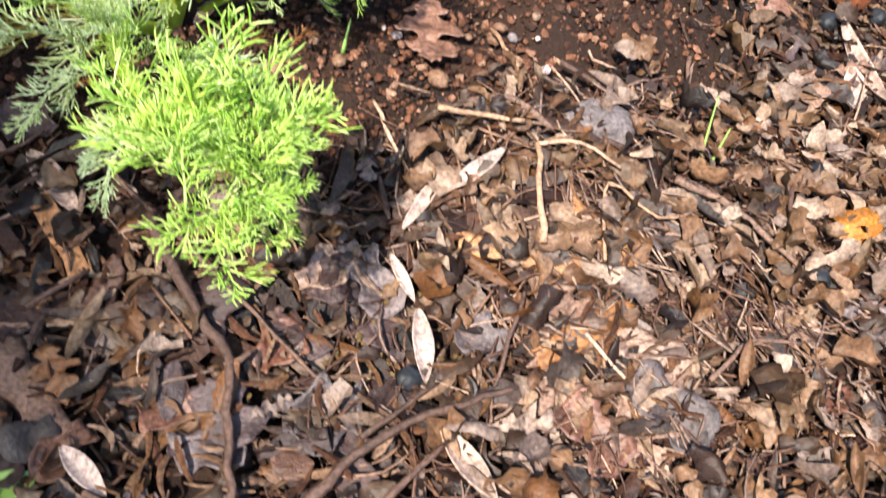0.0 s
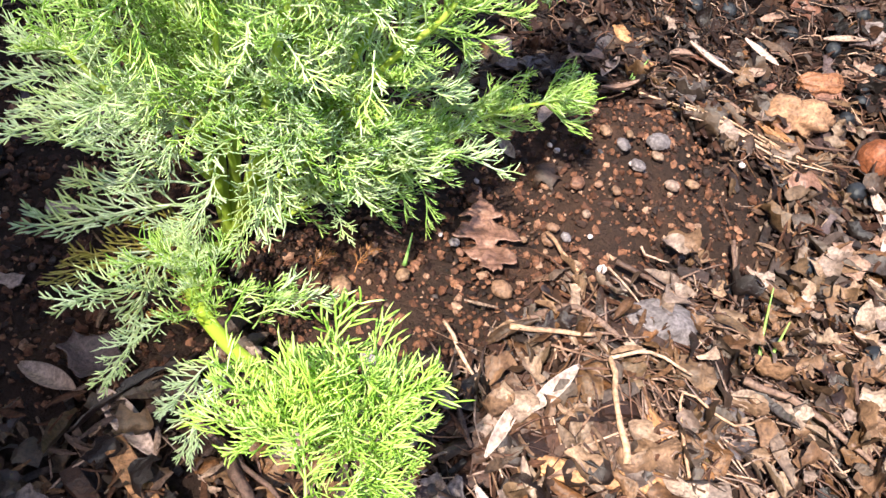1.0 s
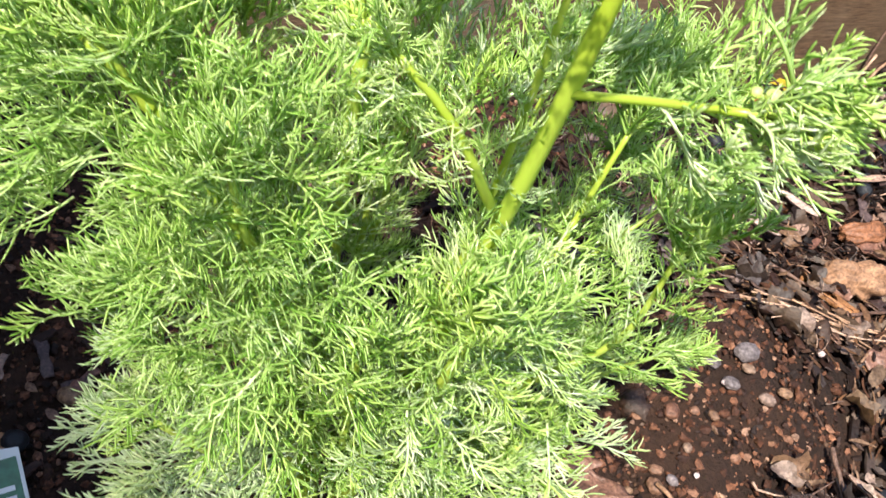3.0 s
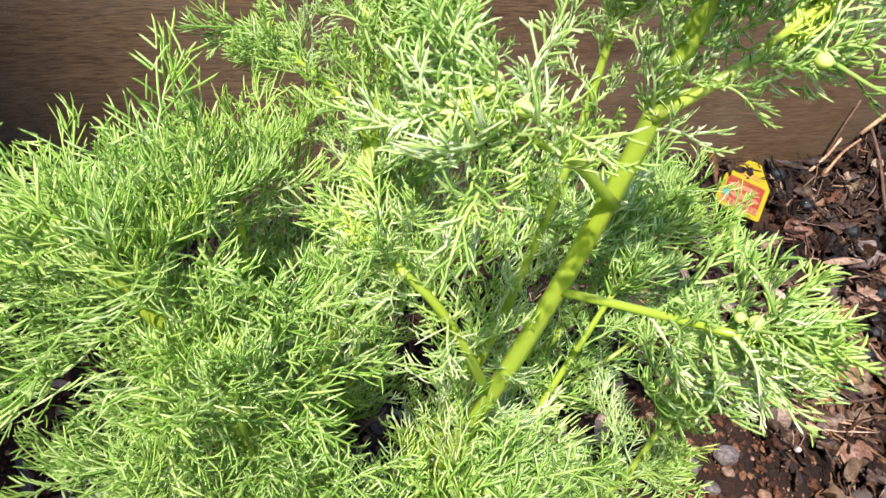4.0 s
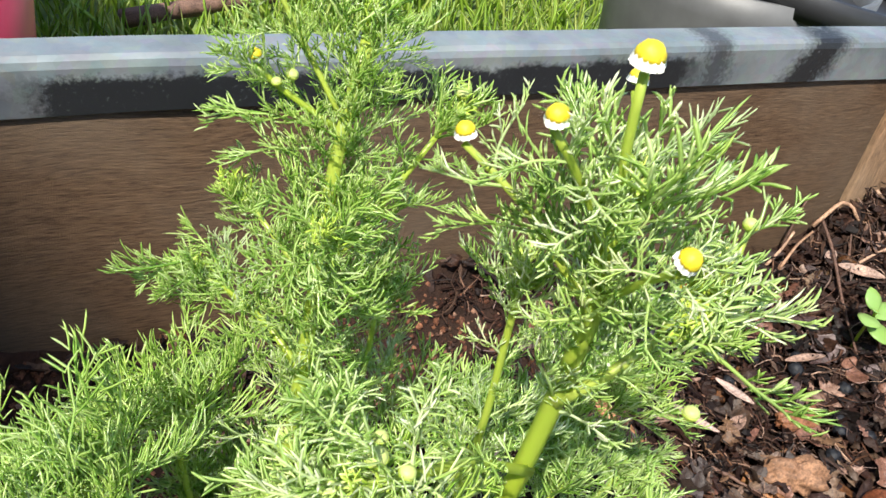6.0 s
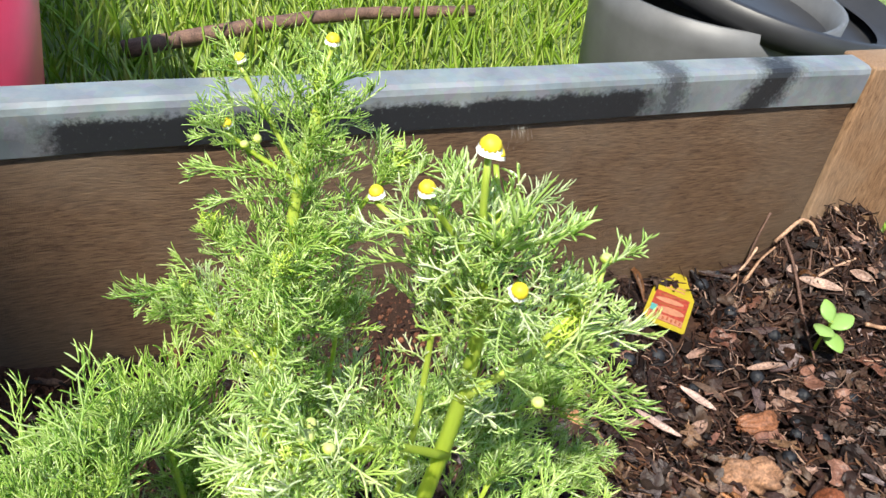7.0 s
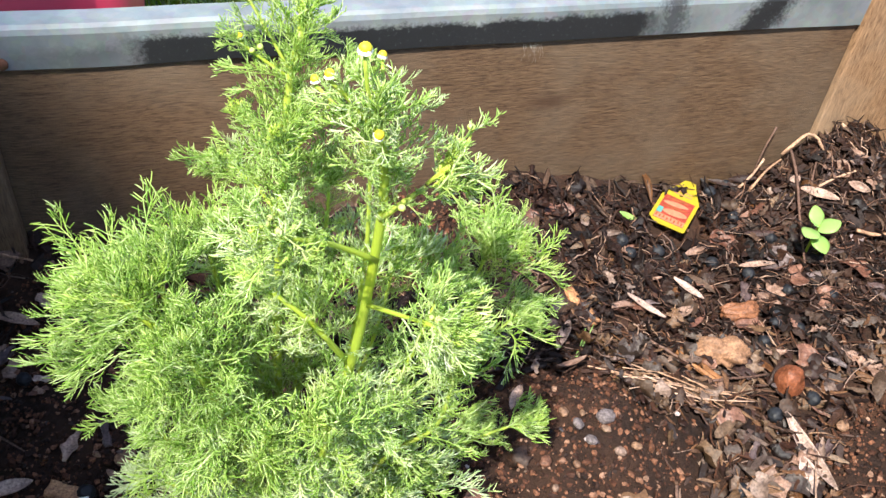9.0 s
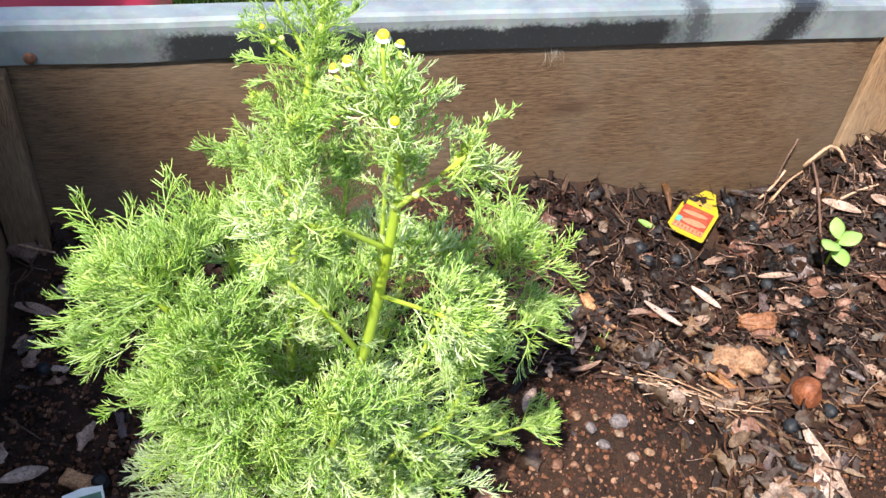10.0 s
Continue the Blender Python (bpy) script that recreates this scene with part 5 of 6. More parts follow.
tagged(new("soil_crumbs", clods.mesh("soil_crumbs", CLOD, False)), "dark crumbs of loose soil", "soil", kind="stuff")

flakes = Soup()
for cx, cy, n in [(0.075, 0.225, 40), (0.095, 0.232, 40), (0.10, 0.205, 20), (0.06, 0.205, 25), (0.035, 0.24, 18), (0.02, 0.19, 12), (0.0, 0.2, 8), (0.17, 0.245, 20), (0.225, 0.435, 14), (0.07, 0.21, 30)]:
    for k in range(n):
        x, y = rng.gauss(cx, 0.007), rng.gauss(cy, 0.006)
        if rng.random() < 0.4:
            continue
        v, f = pebble(rng, rng.uniform(0.0006, 0.0014), 0.35, ICO1, 0.7)
        put(flakes, v, f, lay(x, y, rng.uniform(0, 6), rng, rng.uniform(0.006, 0.012), 20))
tagged(new("lichen_flakes", flakes.mesh("lichen_flakes", LICHEN, False)), "mustard-yellow lichen crumbs on the dead leaves", "lichen", kind="stuff")


rng = random.Random(21)


def single_leaf(name, kind, p, q, wide, material, label, group, curl=0.3, bend=0.2, lift=0.009, tip=6, thick=0.0005):
    """A leaf of its own from p to q."""
    L = math.hypot(q[0] - p[0], q[1] - p[1])
    x, y = (p[0] + q[0]) / 2, (p[1] + q[1]) / 2
    v, f = leaf_shape(kind, L, wide, rng, curl, bend, 0.06 if kind == "lance" else 0.12 if kind == "oak" else 0.2, thick, 2)
    s = Soup()
    s.add(v, f)
    ob = new(name, s.mesh(name, material))
    ob.matrix_world = lay(x, y, math.atan2(q[1] - p[1], q[0] - p[0]), rng, lift, tip)
    tagged(ob, label, "leaf", group)


G_LANCE, G_OAK, G_GREY = "narrow dead leaves", "fallen oak leaves", "grey crumpled leaves"
LANCE = "pale tan narrow dead leaf lying on the mulch"
for p, q, w in [((0.086, 0.221), (0.086, 0.194), 0.0085), ((0.078, 0.242), (0.085, 0.223), 0.005), ((0.083, 0.250), (0.101, 0.272), 0.006), ((0.101, 0.263), (0.125, 0.280), 0.0075),
                ((0.089, 0.178), (0.103, 0.152), 0.010), ((-0.084, 0.322), (-0.060, 0.304), 0.009), ((-0.053, 0.304), (-0.031, 0.272), 0.010), ((0.008, 0.366), (0.020, 0.387), 0.007),
                ((0.287, 0.311), (0.297, 0.286), 0.008), ((0.247, 0.352), (0.267, 0.330), 0.007), ((-0.028, 0.181), (-0.014, 0.165), 0.008), ((0.334, 0.544), (0.350, 0.520), 0.008),
                ((0.281, 0.525), (0.305, 0.501), 0.0085), ((0.397, 0.547), (0.426, 0.540), 0.007), ((0.478, 0.600), (0.500, 0.575), 0.009), ((0.200, 0.470), (0.226, 0.508), 0.0085),
                ((-0.174, 0.587), (-0.142, 0.574), 0.008), ((-0.166, 0.447), (-0.140, 0.455), 0.010), ((0.133, 0.405), (0.129, 0.425), 0.006), ((0.150, 0.425), (0.163, 0.445), 0.008),
                ((0.31, 0.50), (0.335, 0.512), 0.009), ((0.511, 0.585), (0.526, 0.572), 0.008), ((0.483, 0.612), (0.471, 0.605), 0.008)]:
    front = p[1] < 0.3
    single_leaf("narrow_leaf", "lance", p, q, w * (0.88 if front else 1), CREAM if front or 0.12 < p[0] < 0.21 else PALE_LEAF, LANCE, G_LANCE, 0.5, rng.uniform(-0.2, 0.3), 0.0145 if front or p[0] > 0.17 else 0.009)
single_leaf("narrow_leaf", "lance", (0.232, 0.174), (0.251, 0.185), 0.010, BROWN_LEAF, "pinkish-brown narrow dead leaf lying on the mulch", G_LANCE, 0.4, 0.3)
for p, q, w in [((0.113, 0.390), (0.104, 0.334), 0.031), ((0.133, 0.212), (0.130, 0.178), 0.026), ((0.156, 0.192), (0.163, 0.156), 0.024), ((0.318, 0.322), (0.330, 0.295), 0.022), ((0.290, 0.322), (0.273, 0.298), 0.020),
                ((0.126, 0.236), (0.152, 0.214), 0.022), ((0.385, 0.51), (0.42, 0.52), 0.024), ((0.43, 0.45), (0.45, 0.42), 0.022)]:
    single_leaf("oak_leaf", "oak", p, q, w, BROWN_LEAF if w > 0.03 else TAN_LEAF, "curled tan-brown lobed oak leaf lying on the ground", G_OAK, rng.uniform(0.1, 0.35), rng.uniform(0.05, 0.25), 0.009)
for p, q, w, m in [((0.038, 0.187), (0.064, 0.186), 0.022, GREY_LEAF), ((0.160, 0.209), (0.184, 0.193), 0.020, PALE_LEAF), ((0.228, 0.212), (0.248, 0.207), 0.013, PALE_LEAF), ((0.262, 0.217), (0.284, 0.205), 0.018, GREY_LEAF),
                   ((0.160, 0.191), (0.186, 0.168), 0.022, GREY_LEAF), ((0.044, 0.235), (0.068, 0.246), 0.014, PALE_LEAF), ((0.066, 0.243), (0.080, 0.222), 0.016, GREY_LEAF), ((0.133, 0.184), (0.152, 0.162), 0.020, BROWN_LEAF),
                   ((-0.066, 0.327), (-0.044, 0.311), 0.017, DAMP_SHADE_LEAF), ((0.135, 0.530), (0.158, 0.490), 0.026, GREY_LEAF), ((0.160, 0.497), (0.185, 0.487), 0.020, GREY_LEAF), ((0.03, 0.205), (0.045, 0.22), 0.016, BROWN_LEAF),
                   ((-0.01, 0.20), (0.012, 0.19), 0.018, BROWN_LEAF), ((0.005, 0.175), (0.025, 0.182), 0.016, GREY_LEAF), ((0.39, 0.585), (0.405, 0.57), 0.016, BROWN_LEAF), ((0.365, 0.495), (0.385, 0.485), 0.02, BROWN_LEAF),
                   ((0.10, 0.218), (0.115, 0.205), 0.015, GREY_LEAF), ((0.175, 0.26), (0.2, 0.25), 0.018, GREY_LEAF)]:
    single_leaf("crumpled_leaf", "scrap", p, q, w, m, "crumpled weathered dead leaf lying on the mulch", G_GREY, 0.5, 0.2, 0.010)


# dark leaves spread here stand in for shade over the front-left litter
for k in range(30):
    x, y, a, L = rng.uniform(-0.06, 0.085), rng.uniform(0.125, 0.25), rng.uniform(0, 6.3), rng.uniform(0.012, 0.026)
    c, s_ = math.cos(a) * L / 2, math.sin(a) * L / 2
    single_leaf("damp_leaf", rng.choice(("scrap", "oak", "lance", "scrap")), (x - c, y - s_), (x + c, y + s_), L * rng.uniform(0.4, 0.8), DAMP_SHADE_LEAF, "damp decaying leaf lying on the mulch, darkened for shade", "damp leaves", rng.uniform(-0.5, 0.8), rng.uniform(-0.3, 0.5), rng.uniform(0.007, 0.013), 12)


for k in range(84):
    x, y, a, L = rng.uniform(0.20, 0.56), rng.uniform(0.36, 0.61), rng.uniform(0, 6.3), rng.uniform(0.012, 0.026)
    if bare(x, y) > 0.5 or math.hypot(x - 0.366, y - 0.610) < 0.034:
        continue
    c, s_ = math.cos(a) * L / 2, math.sin(a) * L / 2
    kind = rng.choice(("scrap", "scrap", "lance", "oak"))
    single_leaf("dry_leaf", kind, (x - c, y - s_), (x + c, y + s_), L * rng.uniform(0.35, 0.7) * (0.5 if kind == "lance" else 1), rng.choice((GREY_LEAF, BROWN_LEAF, DAMP_SHADE_LEAF, DAMP_SHADE_LEAF, TAN_LEAF)),
                "weathered dry leaf lying on the bark mulch", "dry leaves on the mulch", rng.uniform(-0.5, 0.8), rng.uniform(-0.4, 0.5), rng.uniform(0.007, 0.013), 14)
for k in range(26):
    x, y, a, L = rng.uniform(-0.17, -0.06), rng.uniform(0.36, 0.60), rng.uniform(0, 6.3), rng.uniform(0.008, 0.022)
    c, s_ = math.cos(a) * L / 2, math.sin(a) * L / 2
    single_leaf("dry_leaf", rng.choice(("scrap", "lance", "scrap")), (x - c, y - s_), (x + c, y + s_), L * rng.uniform(0.25, 0.5), rng.choice((TAN_LEAF, BROWN_LEAF, DAMP_SHADE_LEAF, PALE_LEAF)),
                "small dry leaf scrap lying on the dark soil", "leaf scraps on the soil", rng.uniform(-0.3, 0.6), rng.uniform(-0.3, 0.4), rng.uniform(0.004, 0.007), 10)


def stick(name, pts, r, material, label, group, lift=0.009, r_end=0.6, sides=7, rise=0.0, category="stick"):
    lift += 0.005 if pts[0][1] < 0.3 else 0.0
    line = spline([(x, y, gz(x, y) + lift + r + rise * k) for k, (x, y) in enumerate(pts)], 0.006)
    line = [p + np.array((rng.gauss(0, r * 0.22), rng.gauss(0, r * 0.22), rng.gauss(0, r * 0.18))) for p in line]
    s = Soup()
    tube(s, line, r * 0.78, r * 0.78 * r_end, sides, rng, 0.16)
    tagged(new(name, s.mesh(name, material)), label, category, group)


G_ST, G_SW = "twigs on the mulch", "pale stalks"
for pts, r in [([(-0.006, 0.262), (0.009, 0.228), (0.020, 0.206), (0.022, 0.164), (0.024, 0.145)], 0.0028), ([(0.020, 0.203), (0.029, 0.208)], 0.0018), ([(-0.024, 0.289), (0.018, 0.237), (0.051, 0.195)], 0.0014),
               ([(0.044, 0.158), (0.073, 0.178), (0.117, 0.189)], 0.0024), ([(0.062, 0.176), (0.089, 0.193)], 0.0014), ([(0.066, 0.154), (0.090, 0.172)], 0.0018), ([(0.102, 0.301), (0.134, 0.309), (0.149, 0.293)], 0.0026),
               ([(0.125, 0.224), (0.109, 0.190)], 0.0012), ([(0.190, 0.188), (0.212, 0.203), (0.233, 0.201)], 0.0013), ([(-0.044, 0.231), (-0.025, 0.243)], 0.0016), ([(0.262, 0.279), (0.238, 0.222)], 0.0015),
               ([(0.244, 0.364), (0.228, 0.327), (0.206, 0.313)], 0.0016), ([(-0.065, 0.300), (-0.047, 0.312)], 0.0015), ([(0.311, 0.438), (0.365, 0.442)], 0.0014),
               ([(0.20, 0.275), (0.225, 0.262), (0.245, 0.235)], 0.0022), ([(0.165, 0.34), (0.20, 0.32), (0.215, 0.30)], 0.0016), ([(-0.168, 0.494), (-0.146, 0.474)], 0.0011), ([(0.40, 0.60), (0.44, 0.622)], 0.0013),
               ([(0.28, 0.48), (0.30, 0.455)], 0.0016), ([(-0.02, 0.165), (0.0, 0.155)], 0.0016), ([(0.455, 0.535), (0.50, 0.525)], 0.0014), ([(0.33, 0.60), (0.335, 0.57)], 0.0012)]:
    stick("twig", pts, r, TWIG, "dry brown twig lying on the mulch", G_ST)
for pts, r in [([(0.134, 0.241), (0.138, 0.280)], 0.0019), ([(0.138, 0.281), (0.157, 0.284), (0.174, 0.275)], 0.0011), ([(0.158, 0.235), (0.166, 0.267), (0.185, 0.254), (0.202, 0.258)], 0.0009), ([(0.077, 0.306), (0.089, 0.267)], 0.0011),
               ([(0.100, 0.296), (0.134, 0.291)], 0.0016), ([(0.145, 0.207), (0.156, 0.190)], 0.0011),
               ([(-0.17, 0.625), (-0.145, 0.618)], 0.0013), ([(0.135, 0.355), (0.142, 0.33)], 0.0014)]:
    stick("pale_stalk", pts, r, PALE_STALK, "pale dry stalk lying on the mulch", G_SW, 0.011, 0.7, 6, category="stalk")
# stalks heaped against the corner post
for pts, r, m in [([(0.474, 0.632, 0.047), (0.484, 0.632, 0.059), (0.492, 0.631, 0.068), (0.502, 0.628, 0.064), (0.508, 0.622, 0.055), (0.527, 0.622, 0.050)], 0.0019, PALE_STALK),
                  ([(0.482, 0.635, 0.053), (0.478, 0.610, 0.040), (0.467, 0.575, 0.020), (0.452, 0.536, 0.006)], 0.0016, TWIG), ([(0.526, 0.633, 0.074), (0.548, 0.624, 0.058), (0.558, 0.591, 0.050)], 0.0016, PALE_STALK),
                  ([(0.461, 0.637, 0.074), (0.453, 0.633, 0.047), (0.450, 0.630, 0.020)], 0.0012, TWIG), ([(0.438, 0.628, 0.016), (0.450, 0.630, 0.030), (0.457, 0.632, 0.044)], 0.0017, PALE_STALK),
                  ([(0.442, 0.618, 0.020), (0.458, 0.625, 0.036), (0.472, 0.628, 0.045)], 0.0015, PALE_STALK), ([(0.483, 0.593, 0.030), (0.497, 0.612, 0.042), (0.508, 0.628, 0.056)], 0.0014, TWIG),
                  ([(0.491, 0.594, 0.038), (0.506, 0.594, 0.046), (0.521, 0.592, 0.053)], 0.0014, PALE_STALK), ([(0.500, 0.545, 0.028), (0.520, 0.540, 0.024), (0.545, 0.538, 0.030)], 0.0020, PALE_STALK)]:
    s = Soup()
    tube(s, spline(pts, 0.006), r * 0.85, r * 0.6, 7, rng, 0.16)
    tagged(new("pale_stalk" if m is PALE_STALK else "twig", s.mesh("stalk", m)), "dry stalk leaning in the heaped mulch by the corner post", "stalk" if m is PALE_STALK else "stick", G_SW if m is PALE_STALK else G_ST)
for k in range(26):
    t = rng.random()
    x, y = 0.247 + 0.065 * t + rng.gauss(0, 0.006), 0.437 - 0.012 * t + rng.gauss(0, 0.005)
    a, L = rng.gauss(-0.1, 0.28), rng.uniform(0.016, 0.034)
    c, s_ = math.cos(a) * L, math.sin(a) * L
    stick("pale_stalk", [(x - c, y - s_), (x, y + rng.gauss(0, 0.001)), (x + c, y + s_)], rng.uniform(0.0005, 0.0010), PALE_STALK, "pale dry stalk lying on the mulch", G_SW, rng.uniform(0.006, 0.012), 0.6, 5, category="stalk")


def bark(p, q, wide, thick, material, label):
    L = math.hypot(q[0] - p[0], q[1] - p[1])
    x, y = (p[0] + q[0]) / 2, (p[1] + q[1]) / 2
    bm = box(-L / 2, L / 2, -wide / 2, wide / 2, -thick / 2, thick / 2, 0)
    for ax, n in (((1, 0, 0), 9), ((0, 1, 0), 4)):
        for k in range(1, n):
            e = L if ax[0] else wide
            co = Vector(ax) * (e * (k / n - 0.5))
            bmesh.ops.bisect_plane(bm, geom=bm.verts[:] + bm.edges[:] + bm.faces[:], plane_co=co, plane_no=ax)
    o = rng.random() * 50
    for v in bm.verts:
        v.co.y += wide * 0.22 * noise.noise(Vector((v.co.x * 90, o, 0)))
        v.co.x += L * 0.06 * noise.noise(Vector((v.co.y * 400, o, 4)))
        v.co.z += thick * 0.5 * noise.noise(Vector((v.co.x * 70, v.co.y * 260, o))) - 6 * v.co.y ** 2
    ob = new("bark_piece", bm_mesh("bark_piece", bm, material))
    ob.matrix_world = lay(x, y, math.atan2(q[1] - p[1], q[0] - p[0]), rng, 0.008, 6)
    tagged(ob, label, "bark", "bark pieces")


for p, q, w in [((-0.054, 0.224), (-0.030, 0.184), 0.012), ((0.104, 0.247), (0.151, 0.236), 0.008), ((0.128, 0.203), (0.169, 0.220), 0.010), ((-0.046, 0.280), (-0.027, 0.245), 0.008), ((0.236, 0.541), (0.247, 0.505), 0.009),
                ((-0.131, 0.447), (-0.112, 0.437), 0.010), ((0.09, 0.282), (0.105, 0.262), 0.012), ((0.15, 0.262), (0.175, 0.24), 0.010), ((0.30, 0.47), (0.318, 0.44), 0.008), ((-0.175, 0.632), (-0.158, 0.62), 0.016)]:
    bark(p, q, w, 0.0045, GOLD_BARK if w < 0.0115 else TWIG, "splintered brown piece of bark lying on the mulch")


def lumpy(name, x, y, size, yaw, material, label, category, group="", seed=1, rough=0.12, pinch=0.0, sink=0.3, ridges=0.0):
    bm = bmesh.new()
    bmesh.ops.create_icosphere(bm, subdivisions=4, radius=1)
    o = Vector((seed * 3.1, seed * 1.7, 0))
    for v in bm.verts:
        k = 1 + rough * noise.noise(v.co * 1.8 + o) + rough * 0.4 * noise.noise(v.co * 5 + o)
        if ridges:
            k += ridges * math.sin(9 * math.atan2(v.co.z, v.co.y) + 2 * noise.noise(v.co * 2 + o))
        if pinch:
            k *= 1 - pinch * math.exp(-(v.co.x / 0.28) ** 2)
        v.co = Vector((v.co.x * size[0] * k, v.co.y * size[1] * k, v.co.z * size[2] * k))
    ob = new(name, bm_mesh(name, bm, material))
    ob.matrix_world = Matrix.Translation((x, y, gz(x, y) + size[2] * (1 - sink) + 0.004)) @ Matrix.Rotation(yaw, 4, 'Z') @ Matrix.Rotation(rng.uniform(-0.25, 0.25), 4, 'X')
    tagged(ob, label, category, group)


lumpy("dry_bulb", 0.331, 0.462, (0.0200, 0.0125, 0.0130), -0.38, BULB_SKIN, "pale tan papery dried bulb with a pinched waist on the mulch", "bulb", "dried bulbs", 2, 0.34, 0.34, 0.05, 0.05)
lumpy("dry_bulb", 0.374, 0.503, (0.0165, 0.0078, 0.0080), -0.1, RUSSET_SKIN, "small orange-brown dried bulb lying on the mulch", "bulb", "dried bulbs", 5, 0.26, 0.1, -0.1, 0.06)
lumpy("nut", 0.372, 0.430, (0.0108, 0.0102, 0.0128), 0.4, NUT, "round reddish-brown nut half sunk in the mulch", "nut", "", 3, 0.12, sink=0.1, ridges=0.012)
lumpy("dried_fruit", 0.288, 0.258, (0.0125, 0.0095, 0.008), 0.3, ORANGE, "wrinkled orange dried fruit husk on the mulch", "dried fruit", "", 4, 0.22, ridges=0.06)
lumpy("stone", 0.177, 0.308, (0.016, 0.0115, 0.007), -0.35, STONE, "pale grey angular stone bedded in the mulch", "stone", "stones", 7, 0.2, sink=0.45)
for x, y, r, m in [(0.041, 0.335, 0.0042, PEBBLE), (-0.09, 0.46, 0.004, PEBBLE), (0.393, 0.390, 0.004, BULB_SKIN), (0.107, 0.325, 0.0040, PEBBLE), (0.048, 0.298, 0.0036, STONE),
                   (0.159, 0.386, 0.0034, PEBBLE), (0.169, 0.384, 0.0020, PEBBLE), (0.177, 0.380, 0.0023, PEBBLE), (0.208, 0.383, 0.0031, PEBBLE), (0.221, 0.386, 0.0028, PEBBLE), (0.142, 0.364, 0.0026, PEBBLE),
                   (0.138, 0.357, 0.0032, PEBBLE), (0.160, 0.370, 0.0021, PEBBLE), (0.179, 0.412, 0.0030, PEBBLE), (0.190, 0.408, 0.0020, PEBBLE), (0.202, 0.396, 0.0026, PEBBLE), (0.110, 0.387, 0.0036, PEBBLE),
                   (0.067, 0.338, 0.0028, PEBBLE), (0.095, 0.351, 0.0018, PEBBLE), (0.126, 0.358, 0.0017, PEBBLE), (0.185, 0.402, 0.0033, STONE), (0.204, 0.403, 0.0048, STONE), (0.190, 0.391, 0.0033, STONE),
                   (0.147, 0.358, 0.0023, STONE), (0.094, 0.358, 0.0021, STONE)]:
    lumpy("stone", x, y, (r * 1.25, r, r * 0.75), rng.uniform(0, 3), m, "small smooth pebble in the soil", "stone", "stones", int(x * 900) + 40, 0.16, sink=0.5)
for x, y, r in [(0.159, 0.339, 0.0025), (0.266, 0.411, 0.0024), (0.154, 0.407, 0.0017), (0.152, 0.412, 0.0014), (0.187, 0.392, 0.0016), (0.114, 0.400, 0.0014), (0.089, 0.364, 0.0012), (0.159, 0.358, 0.0014)]:
    lumpy("perlite_grain", x, y, (r, r * 0.8, r * 0.75), rng.uniform(0, 3), CREAM_GRAIN, "white perlite grain in the soil", "perlite", "perlite grains", int(x * 700) + 4, 0.25, sink=0.2)
for k, (x, y) in enumerate([(0.403, 0.495), (0.413, 0.478), (0.380, 0.474), (0.386, 0.416), (0.347, 0.407), (0.351, 0.546), (0.412, 0.550), (0.307, 0.573), (0.326, 0.594), (0.304, 0.584), (0.409, 0.628), (0.428, 0.634), (0.466, 0.512),
                            (-0.150, 0.531), (0.270, 0.341), (0.236, 0.336), (0.345, 0.536), (0.398, 0.488), (0.404, 0.541), (0.081, 0.197), (0.256, 0.231), (0.297, 0.362), (0.286, 0.292), (-0.110, 0.440), (0.38, 0.56), (0.335, 0.575), (0.44, 0.57), (0.455, 0.50),
                            (0.42, 0.60), (0.425, 0.515)]):
    r = rng.uniform(0.0040, 0.0056)
    lumpy("dried_berry", x, y, (r * 1.08, r, r * 0.95), rng.uniform(0, 3), BERRY, "small round blue-black dried berry lying on the mulch", "berry", "dried berries", k + 11, 0.10, sink=0.0 if y > 0.3 else -0.6)

single_leaf("husk", "lance", (0.353, 0.405), (0.352, 0.340), 0.010, CREAM, "long cream-coloured curled husk lying on the ground", "husks", 0.8, 0.5, 0.012)
single_leaf("husk", "lance", (0.347, 0.372), (0.342, 0.345), 0.012, CREAM, "short cream-coloured husk lying on the ground", "husks", 0.5, 0.3, 0.009)


def flat_part(name, outline, z0, z1, material, parent, world, label=""):
    """A flat plate with the outline, from z0 to z1."""
    bm = bmesh.new()
    lo = [bm.verts.new((x, y, z0)) for x, y in outline]
    hi = [bm.verts.new((x, y, z1)) for x, y in outline]
    n = len(outline)
    bm.faces.new(list(reversed(lo)))
    bm.faces.new(hi)
    for k in range(n):
        bm.faces.new((lo[k], lo[(k + 1) % n], hi[(k + 1) % n], hi[k]))
    return part(name, bm_mesh(name, bm, material, False), parent, world, label)


def oval(cx, cy, rx, ry, turn=0.0, n=16):
    return [(cx + rx * math.cos(t) * math.cos(turn) - ry * math.sin(t) * math.sin(turn), cy + rx * math.cos(t) * math.sin(turn) + ry * math.sin(t) * math.cos(turn))
            for t in (2 * math.pi * k / n for k in range(n))]


def rect(x0, x1, y0, y1):
    return [(x0, y0), (x1, y0), (x1, y1), (x0, y1)]


